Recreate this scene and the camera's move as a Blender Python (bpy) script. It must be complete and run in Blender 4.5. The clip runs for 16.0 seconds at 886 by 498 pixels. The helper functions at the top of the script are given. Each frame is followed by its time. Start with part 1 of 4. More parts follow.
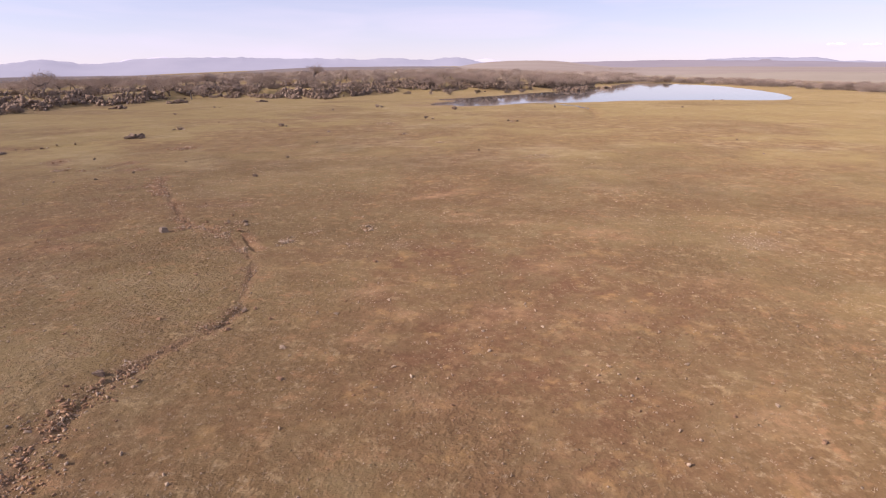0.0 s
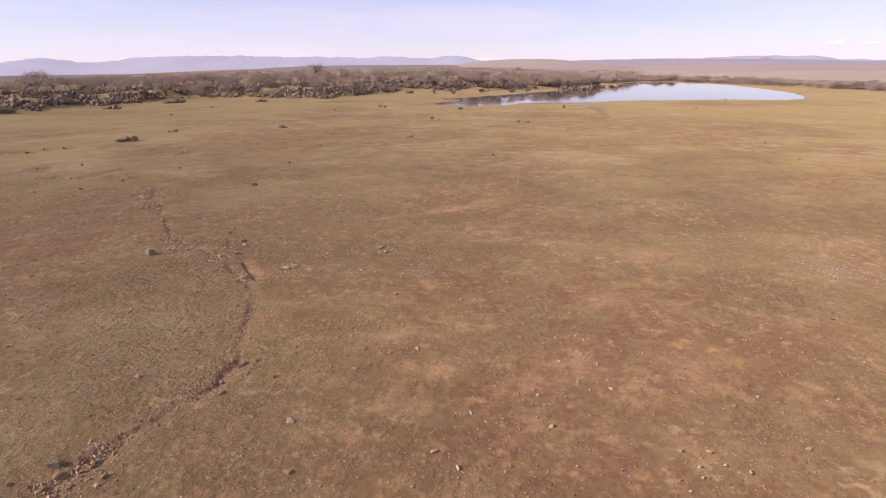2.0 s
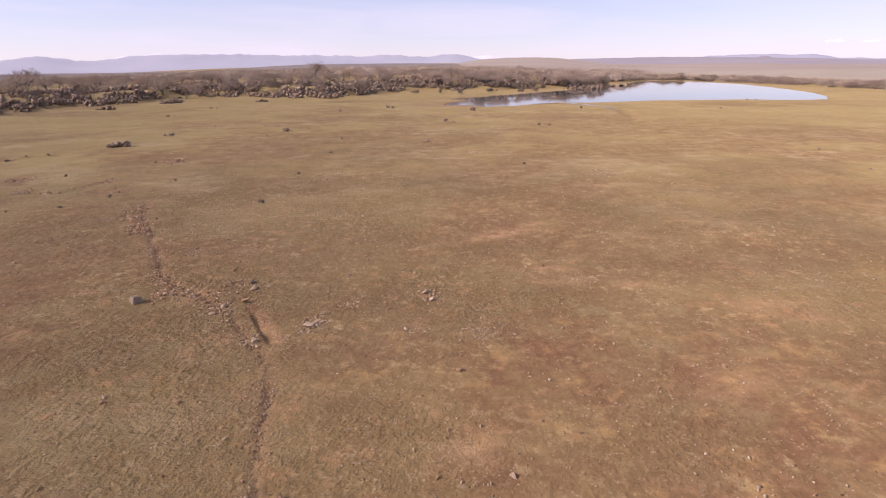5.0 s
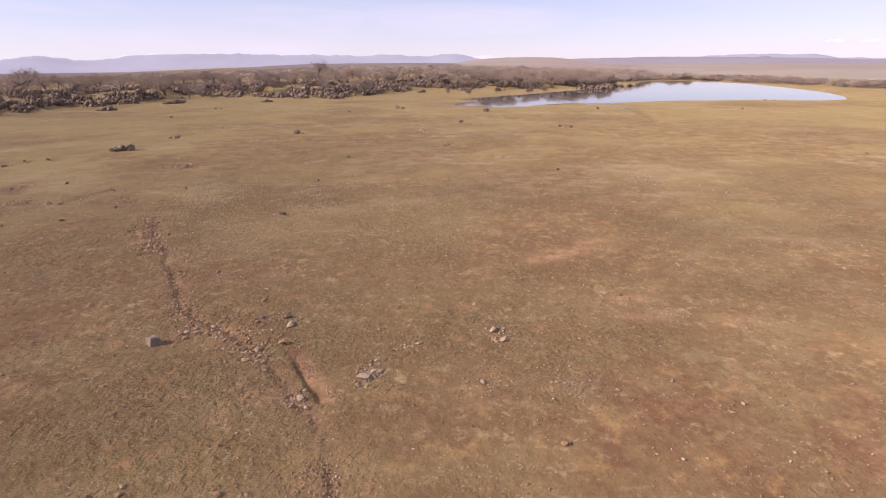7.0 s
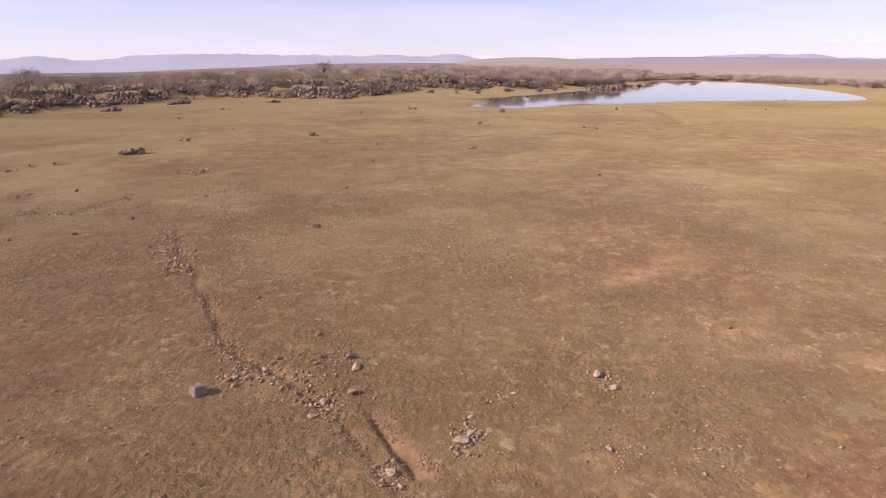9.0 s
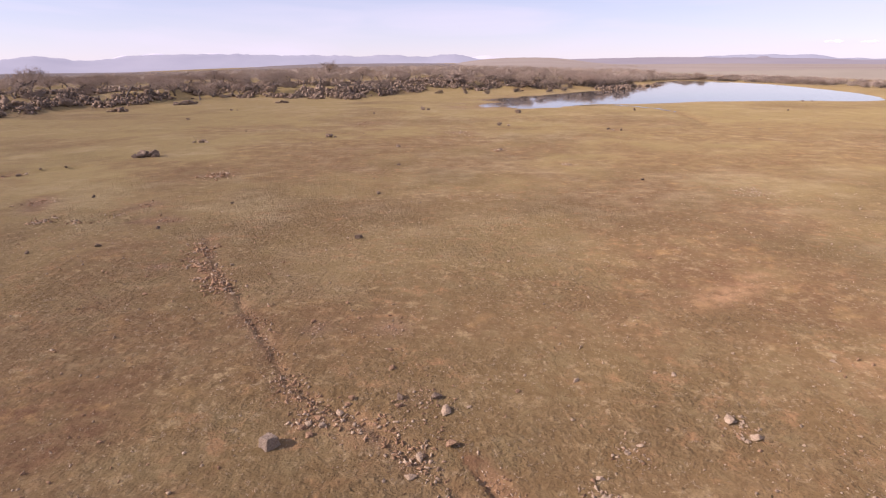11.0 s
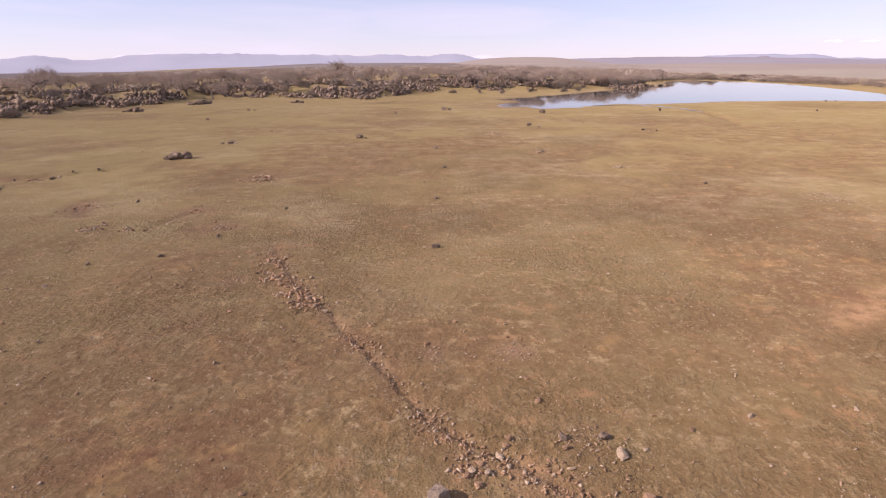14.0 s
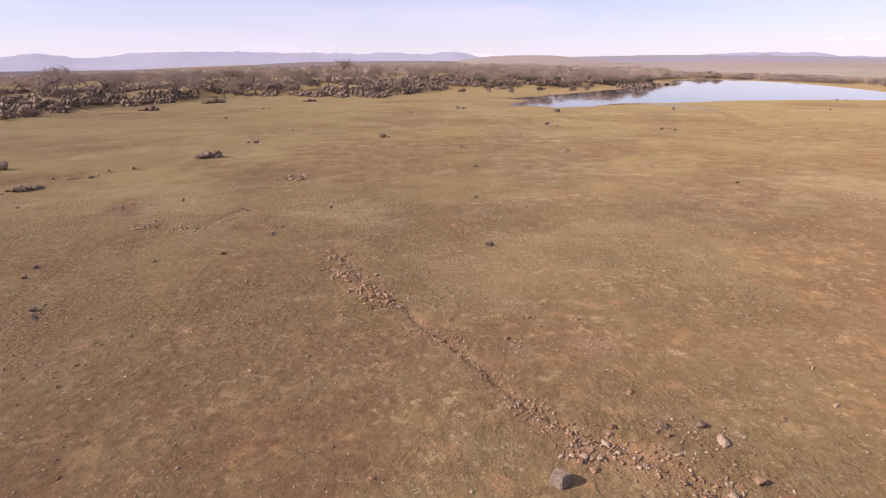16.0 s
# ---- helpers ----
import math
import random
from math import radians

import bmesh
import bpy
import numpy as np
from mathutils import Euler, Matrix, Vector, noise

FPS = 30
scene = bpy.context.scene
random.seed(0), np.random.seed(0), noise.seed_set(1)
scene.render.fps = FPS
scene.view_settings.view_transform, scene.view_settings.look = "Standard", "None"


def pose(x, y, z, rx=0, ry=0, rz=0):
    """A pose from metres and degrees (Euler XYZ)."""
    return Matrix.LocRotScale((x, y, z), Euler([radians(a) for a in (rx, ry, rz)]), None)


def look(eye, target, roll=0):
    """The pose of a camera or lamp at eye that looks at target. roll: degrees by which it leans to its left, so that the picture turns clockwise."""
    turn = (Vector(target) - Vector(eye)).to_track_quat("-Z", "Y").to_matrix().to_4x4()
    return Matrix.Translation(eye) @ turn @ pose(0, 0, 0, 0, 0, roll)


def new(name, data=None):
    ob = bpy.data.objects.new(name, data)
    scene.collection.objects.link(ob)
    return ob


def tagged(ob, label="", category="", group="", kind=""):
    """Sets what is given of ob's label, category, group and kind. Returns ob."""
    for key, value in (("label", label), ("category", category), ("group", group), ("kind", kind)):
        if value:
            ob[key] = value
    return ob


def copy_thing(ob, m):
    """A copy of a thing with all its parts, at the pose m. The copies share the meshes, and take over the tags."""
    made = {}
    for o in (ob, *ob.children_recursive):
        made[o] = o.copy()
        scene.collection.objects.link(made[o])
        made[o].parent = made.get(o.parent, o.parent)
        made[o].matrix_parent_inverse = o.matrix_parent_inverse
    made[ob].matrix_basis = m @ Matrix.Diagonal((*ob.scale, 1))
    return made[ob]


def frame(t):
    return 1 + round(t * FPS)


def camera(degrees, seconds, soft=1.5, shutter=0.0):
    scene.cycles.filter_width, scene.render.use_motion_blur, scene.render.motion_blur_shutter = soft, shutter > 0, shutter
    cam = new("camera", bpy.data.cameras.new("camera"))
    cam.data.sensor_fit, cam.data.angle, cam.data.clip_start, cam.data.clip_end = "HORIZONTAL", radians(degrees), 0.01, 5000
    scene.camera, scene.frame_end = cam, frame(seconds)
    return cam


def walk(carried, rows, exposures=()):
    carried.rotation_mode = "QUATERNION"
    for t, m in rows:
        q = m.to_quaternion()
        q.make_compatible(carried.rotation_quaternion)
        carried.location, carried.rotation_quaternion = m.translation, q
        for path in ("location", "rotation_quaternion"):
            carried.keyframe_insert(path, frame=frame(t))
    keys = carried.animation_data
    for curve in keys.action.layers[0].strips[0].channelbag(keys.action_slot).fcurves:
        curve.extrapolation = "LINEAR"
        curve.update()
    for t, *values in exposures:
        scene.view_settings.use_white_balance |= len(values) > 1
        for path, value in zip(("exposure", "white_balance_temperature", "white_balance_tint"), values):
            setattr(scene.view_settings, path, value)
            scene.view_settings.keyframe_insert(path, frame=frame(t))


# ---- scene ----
cam = camera(78.0, 16.0, soft=1.2)
# seconds, eye, yaw, pitch, lean
PATH = [
    (0, 0.178, 0.049, 7.108, 0.105, -18.555, -0.51),
    (0.5, -0.156, 0.824, 7.119, 0.085, -18.594, -0.51),
    (1, -0.417, 1.611, 7.131, 0.065, -18.632, -0.51),
    (1.5, -0.646, 2.413, 7.142, 0.044, -18.669, -0.51),
    (2, -0.875, 3.226, 7.151, 0.022, -18.703, -0.50),
    (2.5, -1.120, 4.046, 7.159, 0.001, -18.735, -0.50),
    (3, -1.393, 4.864, 7.165, -0.021, -18.763, -0.50),
    (3.5, -1.701, 5.673, 7.168, -0.043, -18.789, -0.50),
    (4, -2.047, 6.469, 7.169, -0.065, -18.811, -0.50),
    (6.5, -4.315, 10.166, 7.136, -0.170, -18.873, -0.49),
    (7, -4.852, 10.845, 7.122, -0.189, -18.876, -0.48),
    (7.5, -5.406, 11.501, 7.105, -0.208, -18.877, -0.48),
    (8, -5.971, 12.134, 7.087, -0.227, -18.875, -0.48),
    (8.5, -6.539, 12.740, 7.067, -0.244, -18.871, -0.47),
    (9, -7.105, 13.315, 7.046, -0.261, -18.866, -0.47),
    (11.5, -9.806, 15.584, 6.947, -0.325, -18.840, -0.46),
    (12, -10.327, 15.898, 6.934, -0.334, -18.840, -0.45),
    (12.5, -10.854, 16.163, 6.926, -0.341, -18.844, -0.45),
    (13, -11.394, 16.382, 6.923, -0.347, -18.852, -0.45),
    (13.5, -11.955, 16.553, 6.928, -0.350, -18.866, -0.44),
    (14, -12.536, 16.673, 6.940, -0.352, -18.886, -0.44),
    (14.5, -13.132, 16.730, 6.963, -0.352, -18.915, -0.43),
    (15, -13.721, 16.702, 6.997, -0.350, -18.953, -0.43),
    (15.5, -14.262, 16.546, 7.044, -0.346, -19.001, -0.43),
    (16, -14.682, 16.195, 7.105, -0.339, -19.061, -0.42),
]
walk(cam, [(t, pose(x, y, z, 90 + pitch, 0, yaw) @ pose(0, 0, 0, 0, 0, lean)) for t, x, y, z, yaw, pitch, lean in PATH],
     exposures=[(0.0, 0.26, 6500, 34), (16.0, 0.26, 6500, 34)])

# ---- light: clear winter afternoon, sun low from the west side ----
SUN_AZ, SUN_EL = 256.0, 31.0  # degrees clockwise from +y, and above the horizon
world = bpy.data.worlds.new("sky")
scene.world = world
world.use_nodes = True
wn, wl = world.node_tree.nodes, world.node_tree.links
wn.clear()
sky = wn.new("ShaderNodeTexSky")
sky.sky_type = "NISHITA"
sky.sun_disc = False
sky.sun_elevation, sky.sun_rotation = radians(SUN_EL), radians(SUN_AZ)
sky.altitude, sky.air_density, sky.dust_density, sky.ozone_density = 800, 1.0, 0.08, 4.5
bg = wn.new("ShaderNodeBackground")
bg.inputs["Strength"].default_value = 0.108
# thin high cirrus over the whole sky
wc = wn.new("ShaderNodeTexCoord")
wm = wn.new("ShaderNodeMapping")
wm.inputs["Scale"].default_value = (1.2, 1.2, 9.0)
wnoise = wn.new("ShaderNodeTexNoise")
wnoise.inputs["Scale"].default_value = 2.4
wnoise.inputs["Detail"].default_value = 5
wnoise.inputs["Distortion"].default_value = 0.6
wr = wn.new("ShaderNodeMapRange")
wr.inputs["From Min"].default_value, wr.inputs["From Max"].default_value = 0.42, 0.78
wr.inputs["To Min"].default_value, wr.inputs["To Max"].default_value = 0.30, 0.60
wx = wn.new("ShaderNodeMix")
wx.data_type = "RGBA"
wx.inputs[7].default_value = (6.75, 6.8, 7.5, 1)
wout = wn.new("ShaderNodeOutputWorld")
wl.new(wc.outputs["Generated"], wm.inputs["Vector"])
wl.new(wm.outputs["Vector"], wnoise.inputs["Vector"])
wl.new(wnoise.outputs["Fac"], wr.inputs["Value"])
whaze = wn.new("ShaderNodeMapRange")  # the cirrus thickens towards the horizon
whaze.inputs["From Min"].default_value, whaze.inputs["From Max"].default_value = 0.0, 0.15
whaze.inputs["To Min"].default_value, whaze.inputs["To Max"].default_value = 0.30, 0.0
wsep = wn.new("ShaderNodeSeparateXYZ")
wadd = wn.new("ShaderNodeMath")
wadd.operation, wadd.use_clamp = "ADD", True
wl.new(wc.outputs["Generated"], wsep.inputs[0])
wl.new(wsep.outputs["Z"], whaze.inputs["Value"])
wl.new(whaze.outputs["Result"], wadd.inputs[0])
wl.new(wr.outputs["Result"], wadd.inputs[1])
wl.new(wadd.outputs[0], wx.inputs[0])
wl.new(sky.outputs["Color"], wx.inputs[6])
wl.new(wx.outputs[2], bg.inputs["Color"])
wl.new(bg.outputs[0], wout.inputs[0])

sun = new("sun", bpy.data.lights.new("sun", "SUN"))
sun.data.energy, sun.data.angle, sun.data.color = 5.0, radians(0.55), (1.0, 0.92, 0.80)
sdir = Vector((math.sin(radians(SUN_AZ)) * math.cos(radians(SUN_EL)), math.cos(radians(SUN_AZ)) * math.cos(radians(SUN_EL)), math.sin(radians(SUN_EL))))
sun.matrix_world = look(sdir * 200, (0, 0, 0))


# ---- materials ----
def material(name, rough=0.9, spec=0.25):
    m = bpy.data.materials.new(name)
    m.use_nodes = True
    nt = m.node_tree
    b = nt.nodes["Principled BSDF"]
    b.inputs["Roughness"].default_value = rough
    b.inputs["Specular IOR Level"].default_value = spec
    return m, nt, b


def node(nt, kind, **values):
    n = nt.nodes.new(kind)
    for key, value in values.items():
        n.inputs[key.replace("_", " ")].default_value = value
    return n


def noise_node(nt, scale, detail=4.0, rough=0.55, coord=None):
    n = node(nt, "ShaderNodeTexNoise", Scale=scale, Detail=detail, Roughness=rough)
    if coord:
        nt.links.new(coord, n.inputs["Vector"])
    return n.outputs["Fac"]


def ramp(nt, fac, low, high, to_min=0.0, to_max=1.0):
    n = nt.nodes.new("ShaderNodeMapRange")
    n.inputs["From Min"].default_value, n.inputs["From Max"].default_value = low, high
    n.inputs["To Min"].default_value, n.inputs["To Max"].default_value = to_min, to_max
    nt.links.new(fac, n.inputs["Value"])
    return n.outputs["Result"]


def maths(nt, op, a, b):
    n = nt.nodes.new("ShaderNodeMath")
    n.operation = op
    for k, v in enumerate((a, b)):
        if isinstance(v, (int, float)):
            n.inputs[k].default_value = v
        else:
            nt.links.new(v, n.inputs[k])
    return n.outputs[0]


def mix(nt, fac, a, b):
    n = nt.nodes.new("ShaderNodeMix")
    n.data_type = "RGBA"
    for k, v in ((0, fac), (6, a), (7, b)):
        if isinstance(v, (int, float)):
            n.inputs[k].default_value = v
        elif isinstance(v, tuple):
            n.inputs[k].default_value = (*v, 1)
        else:
            nt.links.new(v, n.inputs[k])
    return n.outputs[2]


def bump(nt, b, height, strength=0.5, distance=0.05):
    n = nt.nodes.new("ShaderNodeBump")
    n.inputs["Strength"].default_value, n.inputs["Distance"].default_value = strength, distance
    nt.links.new(height, n.inputs["Height"])
    nt.links.new(n.outputs["Normal"], b.inputs["Normal"])


def ground_material():
    """Short dry winter grass over reddish stony soil; the mesh's cover attribute says where soil, gravel, green and pale straw prevail."""
    m, nt, b = material("dry_grassland", 0.95, 0.1)
    b.inputs["Diffuse Roughness"].default_value = 0.6
    co = nt.nodes.new("ShaderNodeTexCoord").outputs["Object"]
    at = nt.nodes.new("ShaderNodeAttribute")
    at.attribute_name = "cover"
    sep = nt.nodes.new("ShaderNodeSeparateColor")
    nt.links.new(at.outputs["Color"], sep.inputs[0])
    soil, green, pale, gravel = sep.outputs[0], sep.outputs[1], sep.outputs[2], at.outputs["Alpha"]
    wide = noise_node(nt, 0.16, 5, 0.6, co)
    mid = noise_node(nt, 0.75, 7, 0.62, co)
    small = noise_node(nt, 5.0, 5, 0.65, co)
    fine = noise_node(nt, 24.0, 4, 0.6, co)
    clod = ramp(nt, noise_node(nt, 4.6, 6, 0.66, co), 0.40, 0.72)
    grass = mix(nt, clod, (0.178, 0.119, 0.052), (0.264, 0.186, 0.089))
    grass = mix(nt, ramp(nt, mid, 0.40, 0.62, 0.0, 0.38), grass, (0.180, 0.119, 0.047))
    grass = mix(nt, maths(nt, "MULTIPLY", green, ramp(nt, mid, 0.32, 0.62, 0.95, 0.72)), grass, (0.330, 0.252, 0.104))
    grass = mix(nt, maths(nt, "MULTIPLY", pale, ramp(nt, mid, 0.36, 0.60, 0.8, 0.2)), grass, (0.46, 0.36, 0.200))
    ochre = ramp(nt, noise_node(nt, 0.9, 7, 0.68, co), 0.54, 0.68)
    earth = mix(nt, clod, (0.148, 0.080, 0.040), (0.230, 0.128, 0.066))
    earth = mix(nt, ochre, earth, (0.43, 0.265, 0.107))
    fac = maths(nt, "MULTIPLY", soil, ramp(nt, mid, 0.34, 0.60, 0.35, 1.15))
    col = mix(nt, fac, grass, earth)
    # ragged patches a hand to a stride wide: bleached straw, bare pinkish crust, dark moss
    for scale, low, high, gate_scale, colour, most in ((1.9, 0.54, 0.64, 0.33, (0.44, 0.330, 0.166), 0.75), (1.5, 0.52, 0.64, 0.27, (0.345, 0.204, 0.096), 0.95),
                                                       (1.2, 0.53, 0.66, 0.21, (0.150, 0.098, 0.042), 0.42), (3.4, 0.56, 0.66, 0.45, (0.46, 0.36, 0.209), 0.7), (0.8, 0.50, 0.66, 0.12, (0.250, 0.192, 0.091), 0.8)):
        shift = nt.nodes.new("ShaderNodeMapping")
        shift.inputs["Location"].default_value = (scale * 31, scale * 17, 0)
        nt.links.new(co, shift.inputs["Vector"])
        patch = ramp(nt, noise_node(nt, scale, 9, 0.70, shift.outputs[0]), low, high)
        gate = ramp(nt, noise_node(nt, gate_scale, 4, 0.55, shift.outputs[0]), 0.40, 0.60, 0.08, most)
        gate = maths(nt, "MULTIPLY", gate, ramp(nt, green, 0.3, 1.0, 1.0, 0.32))
        gate = maths(nt, "MULTIPLY", gate, ramp(nt, soil, 0.35, 1.0, 1.0, 0.5))
        col = mix(nt, maths(nt, "MULTIPLY", patch, gate), col, colour)
    bare = nt.nodes.new("ShaderNodeAttribute")
    bare.attribute_name = "bare"
    col = mix(nt, maths(nt, "MULTIPLY", bare.outputs["Fac"], ramp(nt, noise_node(nt, 2.4, 8, 0.72, co), 0.38, 0.60, 0.05, 0.80)), col, (0.43, 0.265, 0.136))
    stony = mix(nt, ramp(nt, fine, 0.4, 0.62), (0.175, 0.110, 0.065), (0.34, 0.220, 0.132))
    col = mix(nt, maths(nt, "MULTIPLY", gravel, ramp(nt, small, 0.34, 0.55, 0.3, 1.0)), col, stony)
    # single straws and pebbles
    vor = node(nt, "ShaderNodeTexVoronoi", Scale=9.0, Randomness=1.0)
    nt.links.new(co, vor.inputs["Vector"])
    speck = maths(nt, "MULTIPLY", ramp(nt, vor.outputs["Distance"], 0.14, 0.30, 1.0, 0.0), ramp(nt, small, 0.44, 0.56))
    col = mix(nt, maths(nt, "MULTIPLY", speck, ramp(nt, noise_node(nt, 0.6, 5, 0.6, co), 0.44, 0.60, 0.05, 0.75)), col, (0.47, 0.365, 0.209))
    col = mix(nt, ramp(nt, fine, 0.55, 0.72, 0.0, 0.42), col, (0.105, 0.069, 0.035))
    col = mix(nt, maths(nt, "MULTIPLY", ramp(nt, wide, 0.35, 0.65, 0.0, 0.22), maths(nt, "SUBTRACT", 1.0, green)), col, (0.18, 0.115, 0.054))
    nt.links.new(col, b.inputs["Base Color"])
    lumpy = maths(nt, "MULTIPLY", maths(nt, "ADD", maths(nt, "MULTIPLY", pale, 0.8), ramp(nt, wide, 0.42, 0.58, 0.3, 1.0)), maths(nt, "SUBTRACT", 1.0, maths(nt, "MULTIPLY", soil, 0.6)))
    lump = ramp(nt, noise_node(nt, 3.4, 3, 0.5, co), 0.36, 0.70)
    h = maths(nt, "ADD", maths(nt, "MULTIPLY", maths(nt, "ADD", maths(nt, "MULTIPLY", lump, 0.22), maths(nt, "MULTIPLY", clod, 0.50)), lumpy), maths(nt, "MULTIPLY", fine, maths(nt, "SUBTRACT", 0.24, maths(nt, "MULTIPLY", soil, 0.14))))
    h = maths(nt, "ADD", h, maths(nt, "MULTIPLY", speck, 0.10))
    grit = ramp(nt, noise_node(nt, 8.5, 2, 0.5, co), 0.30, 0.72)
    h = maths(nt, "ADD", h, maths(nt, "MULTIPLY", maths(nt, "MULTIPLY", grit, lumpy), 0.33))
    bump(nt, b, h, 1.0, 0.085)
    return m


def rock_material(name, dark, light, lichen):
    m, nt, b = material(name, 0.95, 0.04)
    co = nt.nodes.new("ShaderNodeTexCoord").outputs["Object"]
    info = nt.nodes.new("ShaderNodeObjectInfo")
    isle = nt.nodes.new("ShaderNodeNewGeometry")
    rnd = maths(nt, "FRACT", maths(nt, "ADD", info.outputs["Random"], isle.outputs["Random Per Island"]), 0)
    n1, n2 = noise_node(nt, 1.6, 5, 0.6, co), noise_node(nt, 9.0, 5, 0.65, co)
    col = mix(nt, ramp(nt, n2, 0.34, 0.66), dark, light)
    col = mix(nt, ramp(nt, n1, 0.54, 0.66, 0.0, 0.8), col, lichen)
    col = mix(nt, maths(nt, "MULTIPLY", rnd, 0.45), col, dark)
    nt.links.new(col, b.inputs["Base Color"])
    bump(nt, b, maths(nt, "ADD", n2, maths(nt, "MULTIPLY", n1, 2.0)), 0.6, 0.06)
    return m


def plain_material(name, a, c, scale, rough=0.9, spec=0.2, random_mix=0.0):
    m, nt, b = material(name, rough, spec)
    co = nt.nodes.new("ShaderNodeTexCoord").outputs["Object"]
    col = mix(nt, ramp(nt, noise_node(nt, scale, 4, 0.6, co), 0.35, 0.65), a, c)
    if random_mix:
        info = nt.nodes.new("ShaderNodeObjectInfo")
        col = mix(nt, maths(nt, "MULTIPLY", info.outputs["Random"], random_mix), col, tuple(v * 0.45 for v in a))
    nt.links.new(col, b.inputs["Base Color"])
    return m


def turf_material():
    m, nt, b = material("matted_turf", 0.95, 0.1)
    b.inputs["Diffuse Roughness"].default_value = 0.6
    co = nt.nodes.new("ShaderNodeTexCoord").outputs["Object"]
    isle = nt.nodes.new("ShaderNodeNewGeometry").outputs["Random Per Island"]
    col = mix(nt, ramp(nt, noise_node(nt, 0.9, 5, 0.62, co), 0.38, 0.64), (0.245, 0.176, 0.084), (0.165, 0.114, 0.050))
    col = mix(nt, maths(nt, "MULTIPLY", maths(nt, "POWER", isle, 4.0), 0.4), col, (0.37, 0.285, 0.165))
    nt.links.new(col, b.inputs["Base Color"])
    bump(nt, b, noise_node(nt, 40.0, 3, 0.6, co), 0.5, 0.02)
    return m


def water_material():
    m, nt, b = material("pond_water", 0.04, 0.5)
    b.inputs["IOR"].default_value = 1.333
    co = nt.nodes.new("ShaderNodeTexCoord").outputs["Object"]
    col = mix(nt, ramp(nt, noise_node(nt, 0.05, 3, 0.5, co), 0.4, 0.6), (0.10, 0.095, 0.085), (0.15, 0.138, 0.12))
    nt.links.new(col, b.inputs["Base Color"])
    bump(nt, b, noise_node(nt, 1.1, 2, 0.5, co), 0.03, 0.02)
    return m


def glow_backdrop_material(name, low, high, glow=0.72, scale=0.0022):
    """Far land, a plain glowing backdrop: many miles of haze put into its colour."""
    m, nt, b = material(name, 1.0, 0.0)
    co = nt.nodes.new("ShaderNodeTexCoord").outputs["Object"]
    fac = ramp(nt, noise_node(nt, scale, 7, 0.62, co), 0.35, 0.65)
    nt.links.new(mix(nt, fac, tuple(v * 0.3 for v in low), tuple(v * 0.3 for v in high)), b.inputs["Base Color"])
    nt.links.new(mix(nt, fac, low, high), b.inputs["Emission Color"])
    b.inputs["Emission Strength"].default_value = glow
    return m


GROUND = ground_material()
BASALT = rock_material("basalt", (0.100, 0.071, 0.050), (0.33, 0.248, 0.178), (0.58, 0.455, 0.335))
GREYSTONE = rock_material("weathered_stone", (0.29, 0.212, 0.138), (0.56, 0.435, 0.295), (0.60, 0.485, 0.34))
BOULDER = rock_material("boulder_stone", (0.19, 0.145, 0.105), (0.40, 0.318, 0.235), (0.47, 0.385, 0.29))
REDSTONE = rock_material("red_brown_stone", (0.21, 0.125, 0.070), (0.45, 0.290, 0.172), (0.54, 0.380, 0.24))
BARK = plain_material("grey_bark", (0.10, 0.080, 0.066), (0.19, 0.155, 0.128), 6.0)
TWIG = plain_material("bare_twigs", (0.45, 0.358, 0.285), (0.62, 0.51, 0.405), 0.8, random_mix=0.45)
SCRUB = plain_material("dark_scrub", (0.35, 0.277, 0.215), (0.52, 0.425, 0.33), 0.9, random_mix=0.5)
STRAW = plain_material("dry_straw", (0.25, 0.182, 0.108), (0.43, 0.335, 0.215), 3.0)
TURF = turf_material()
WATER = water_material()
# far land: blue and mauve are haze painted in, and every surface glows
RANGE = glow_backdrop_material("far_haze_blue_mountains", (0.395, 0.405, 0.475), (0.44, 0.447, 0.51))
SNOW = glow_backdrop_material("snow_peaks", (0.66, 0.66, 0.73), (0.80, 0.80, 0.86))
HILL = glow_backdrop_material("far_grass_hills", (0.350, 0.293, 0.25), (0.425, 0.365, 0.305), scale=0.004)
MESA = glow_backdrop_material("far_haze_mauve_mesa", (0.33, 0.302, 0.325), (0.37, 0.338, 0.355))
FIELD = glow_backdrop_material("far_straw_fields", (0.35, 0.300, 0.235), (0.43, 0.375, 0.295), scale=0.006)
PLAIN = glow_backdrop_material("far_hazy_plain", (0.215, 0.185, 0.175), (0.285, 0.25, 0.225), scale=0.003)
# the cloud glows by itself so that its underside stays white
CLOUD = glow_backdrop_material("cloud_white_glow", (0.80, 0.80, 0.84), (0.86, 0.86, 0.90), 0.8)


# ---- the lie of the land ----
def hash2(ix, iy, seed):
    h = (ix.astype(np.int64) * 374761393 + iy.astype(np.int64) * 668265263 + seed * 1442695041) & 0x7FFFFFFF
    h = ((h ^ (h >> 13)) * 1274126177) & 0x7FFFFFFF
    return ((h ^ (h >> 16)) & 0xFFFF) / 65535.0


def vnoise(x, y, seed=0):
    ix, iy = np.floor(x), np.floor(y)
    u, v = x - ix, y - iy
    u, v = u * u * (3 - 2 * u), v * v * (3 - 2 * v)
    a, b = hash2(ix, iy, seed), hash2(ix + 1, iy, seed)
    c, d = hash2(ix, iy + 1, seed), hash2(ix + 1, iy + 1, seed)
    return (a * (1 - u) + b * u) * (1 - v) + (c * (1 - u) + d * u) * v


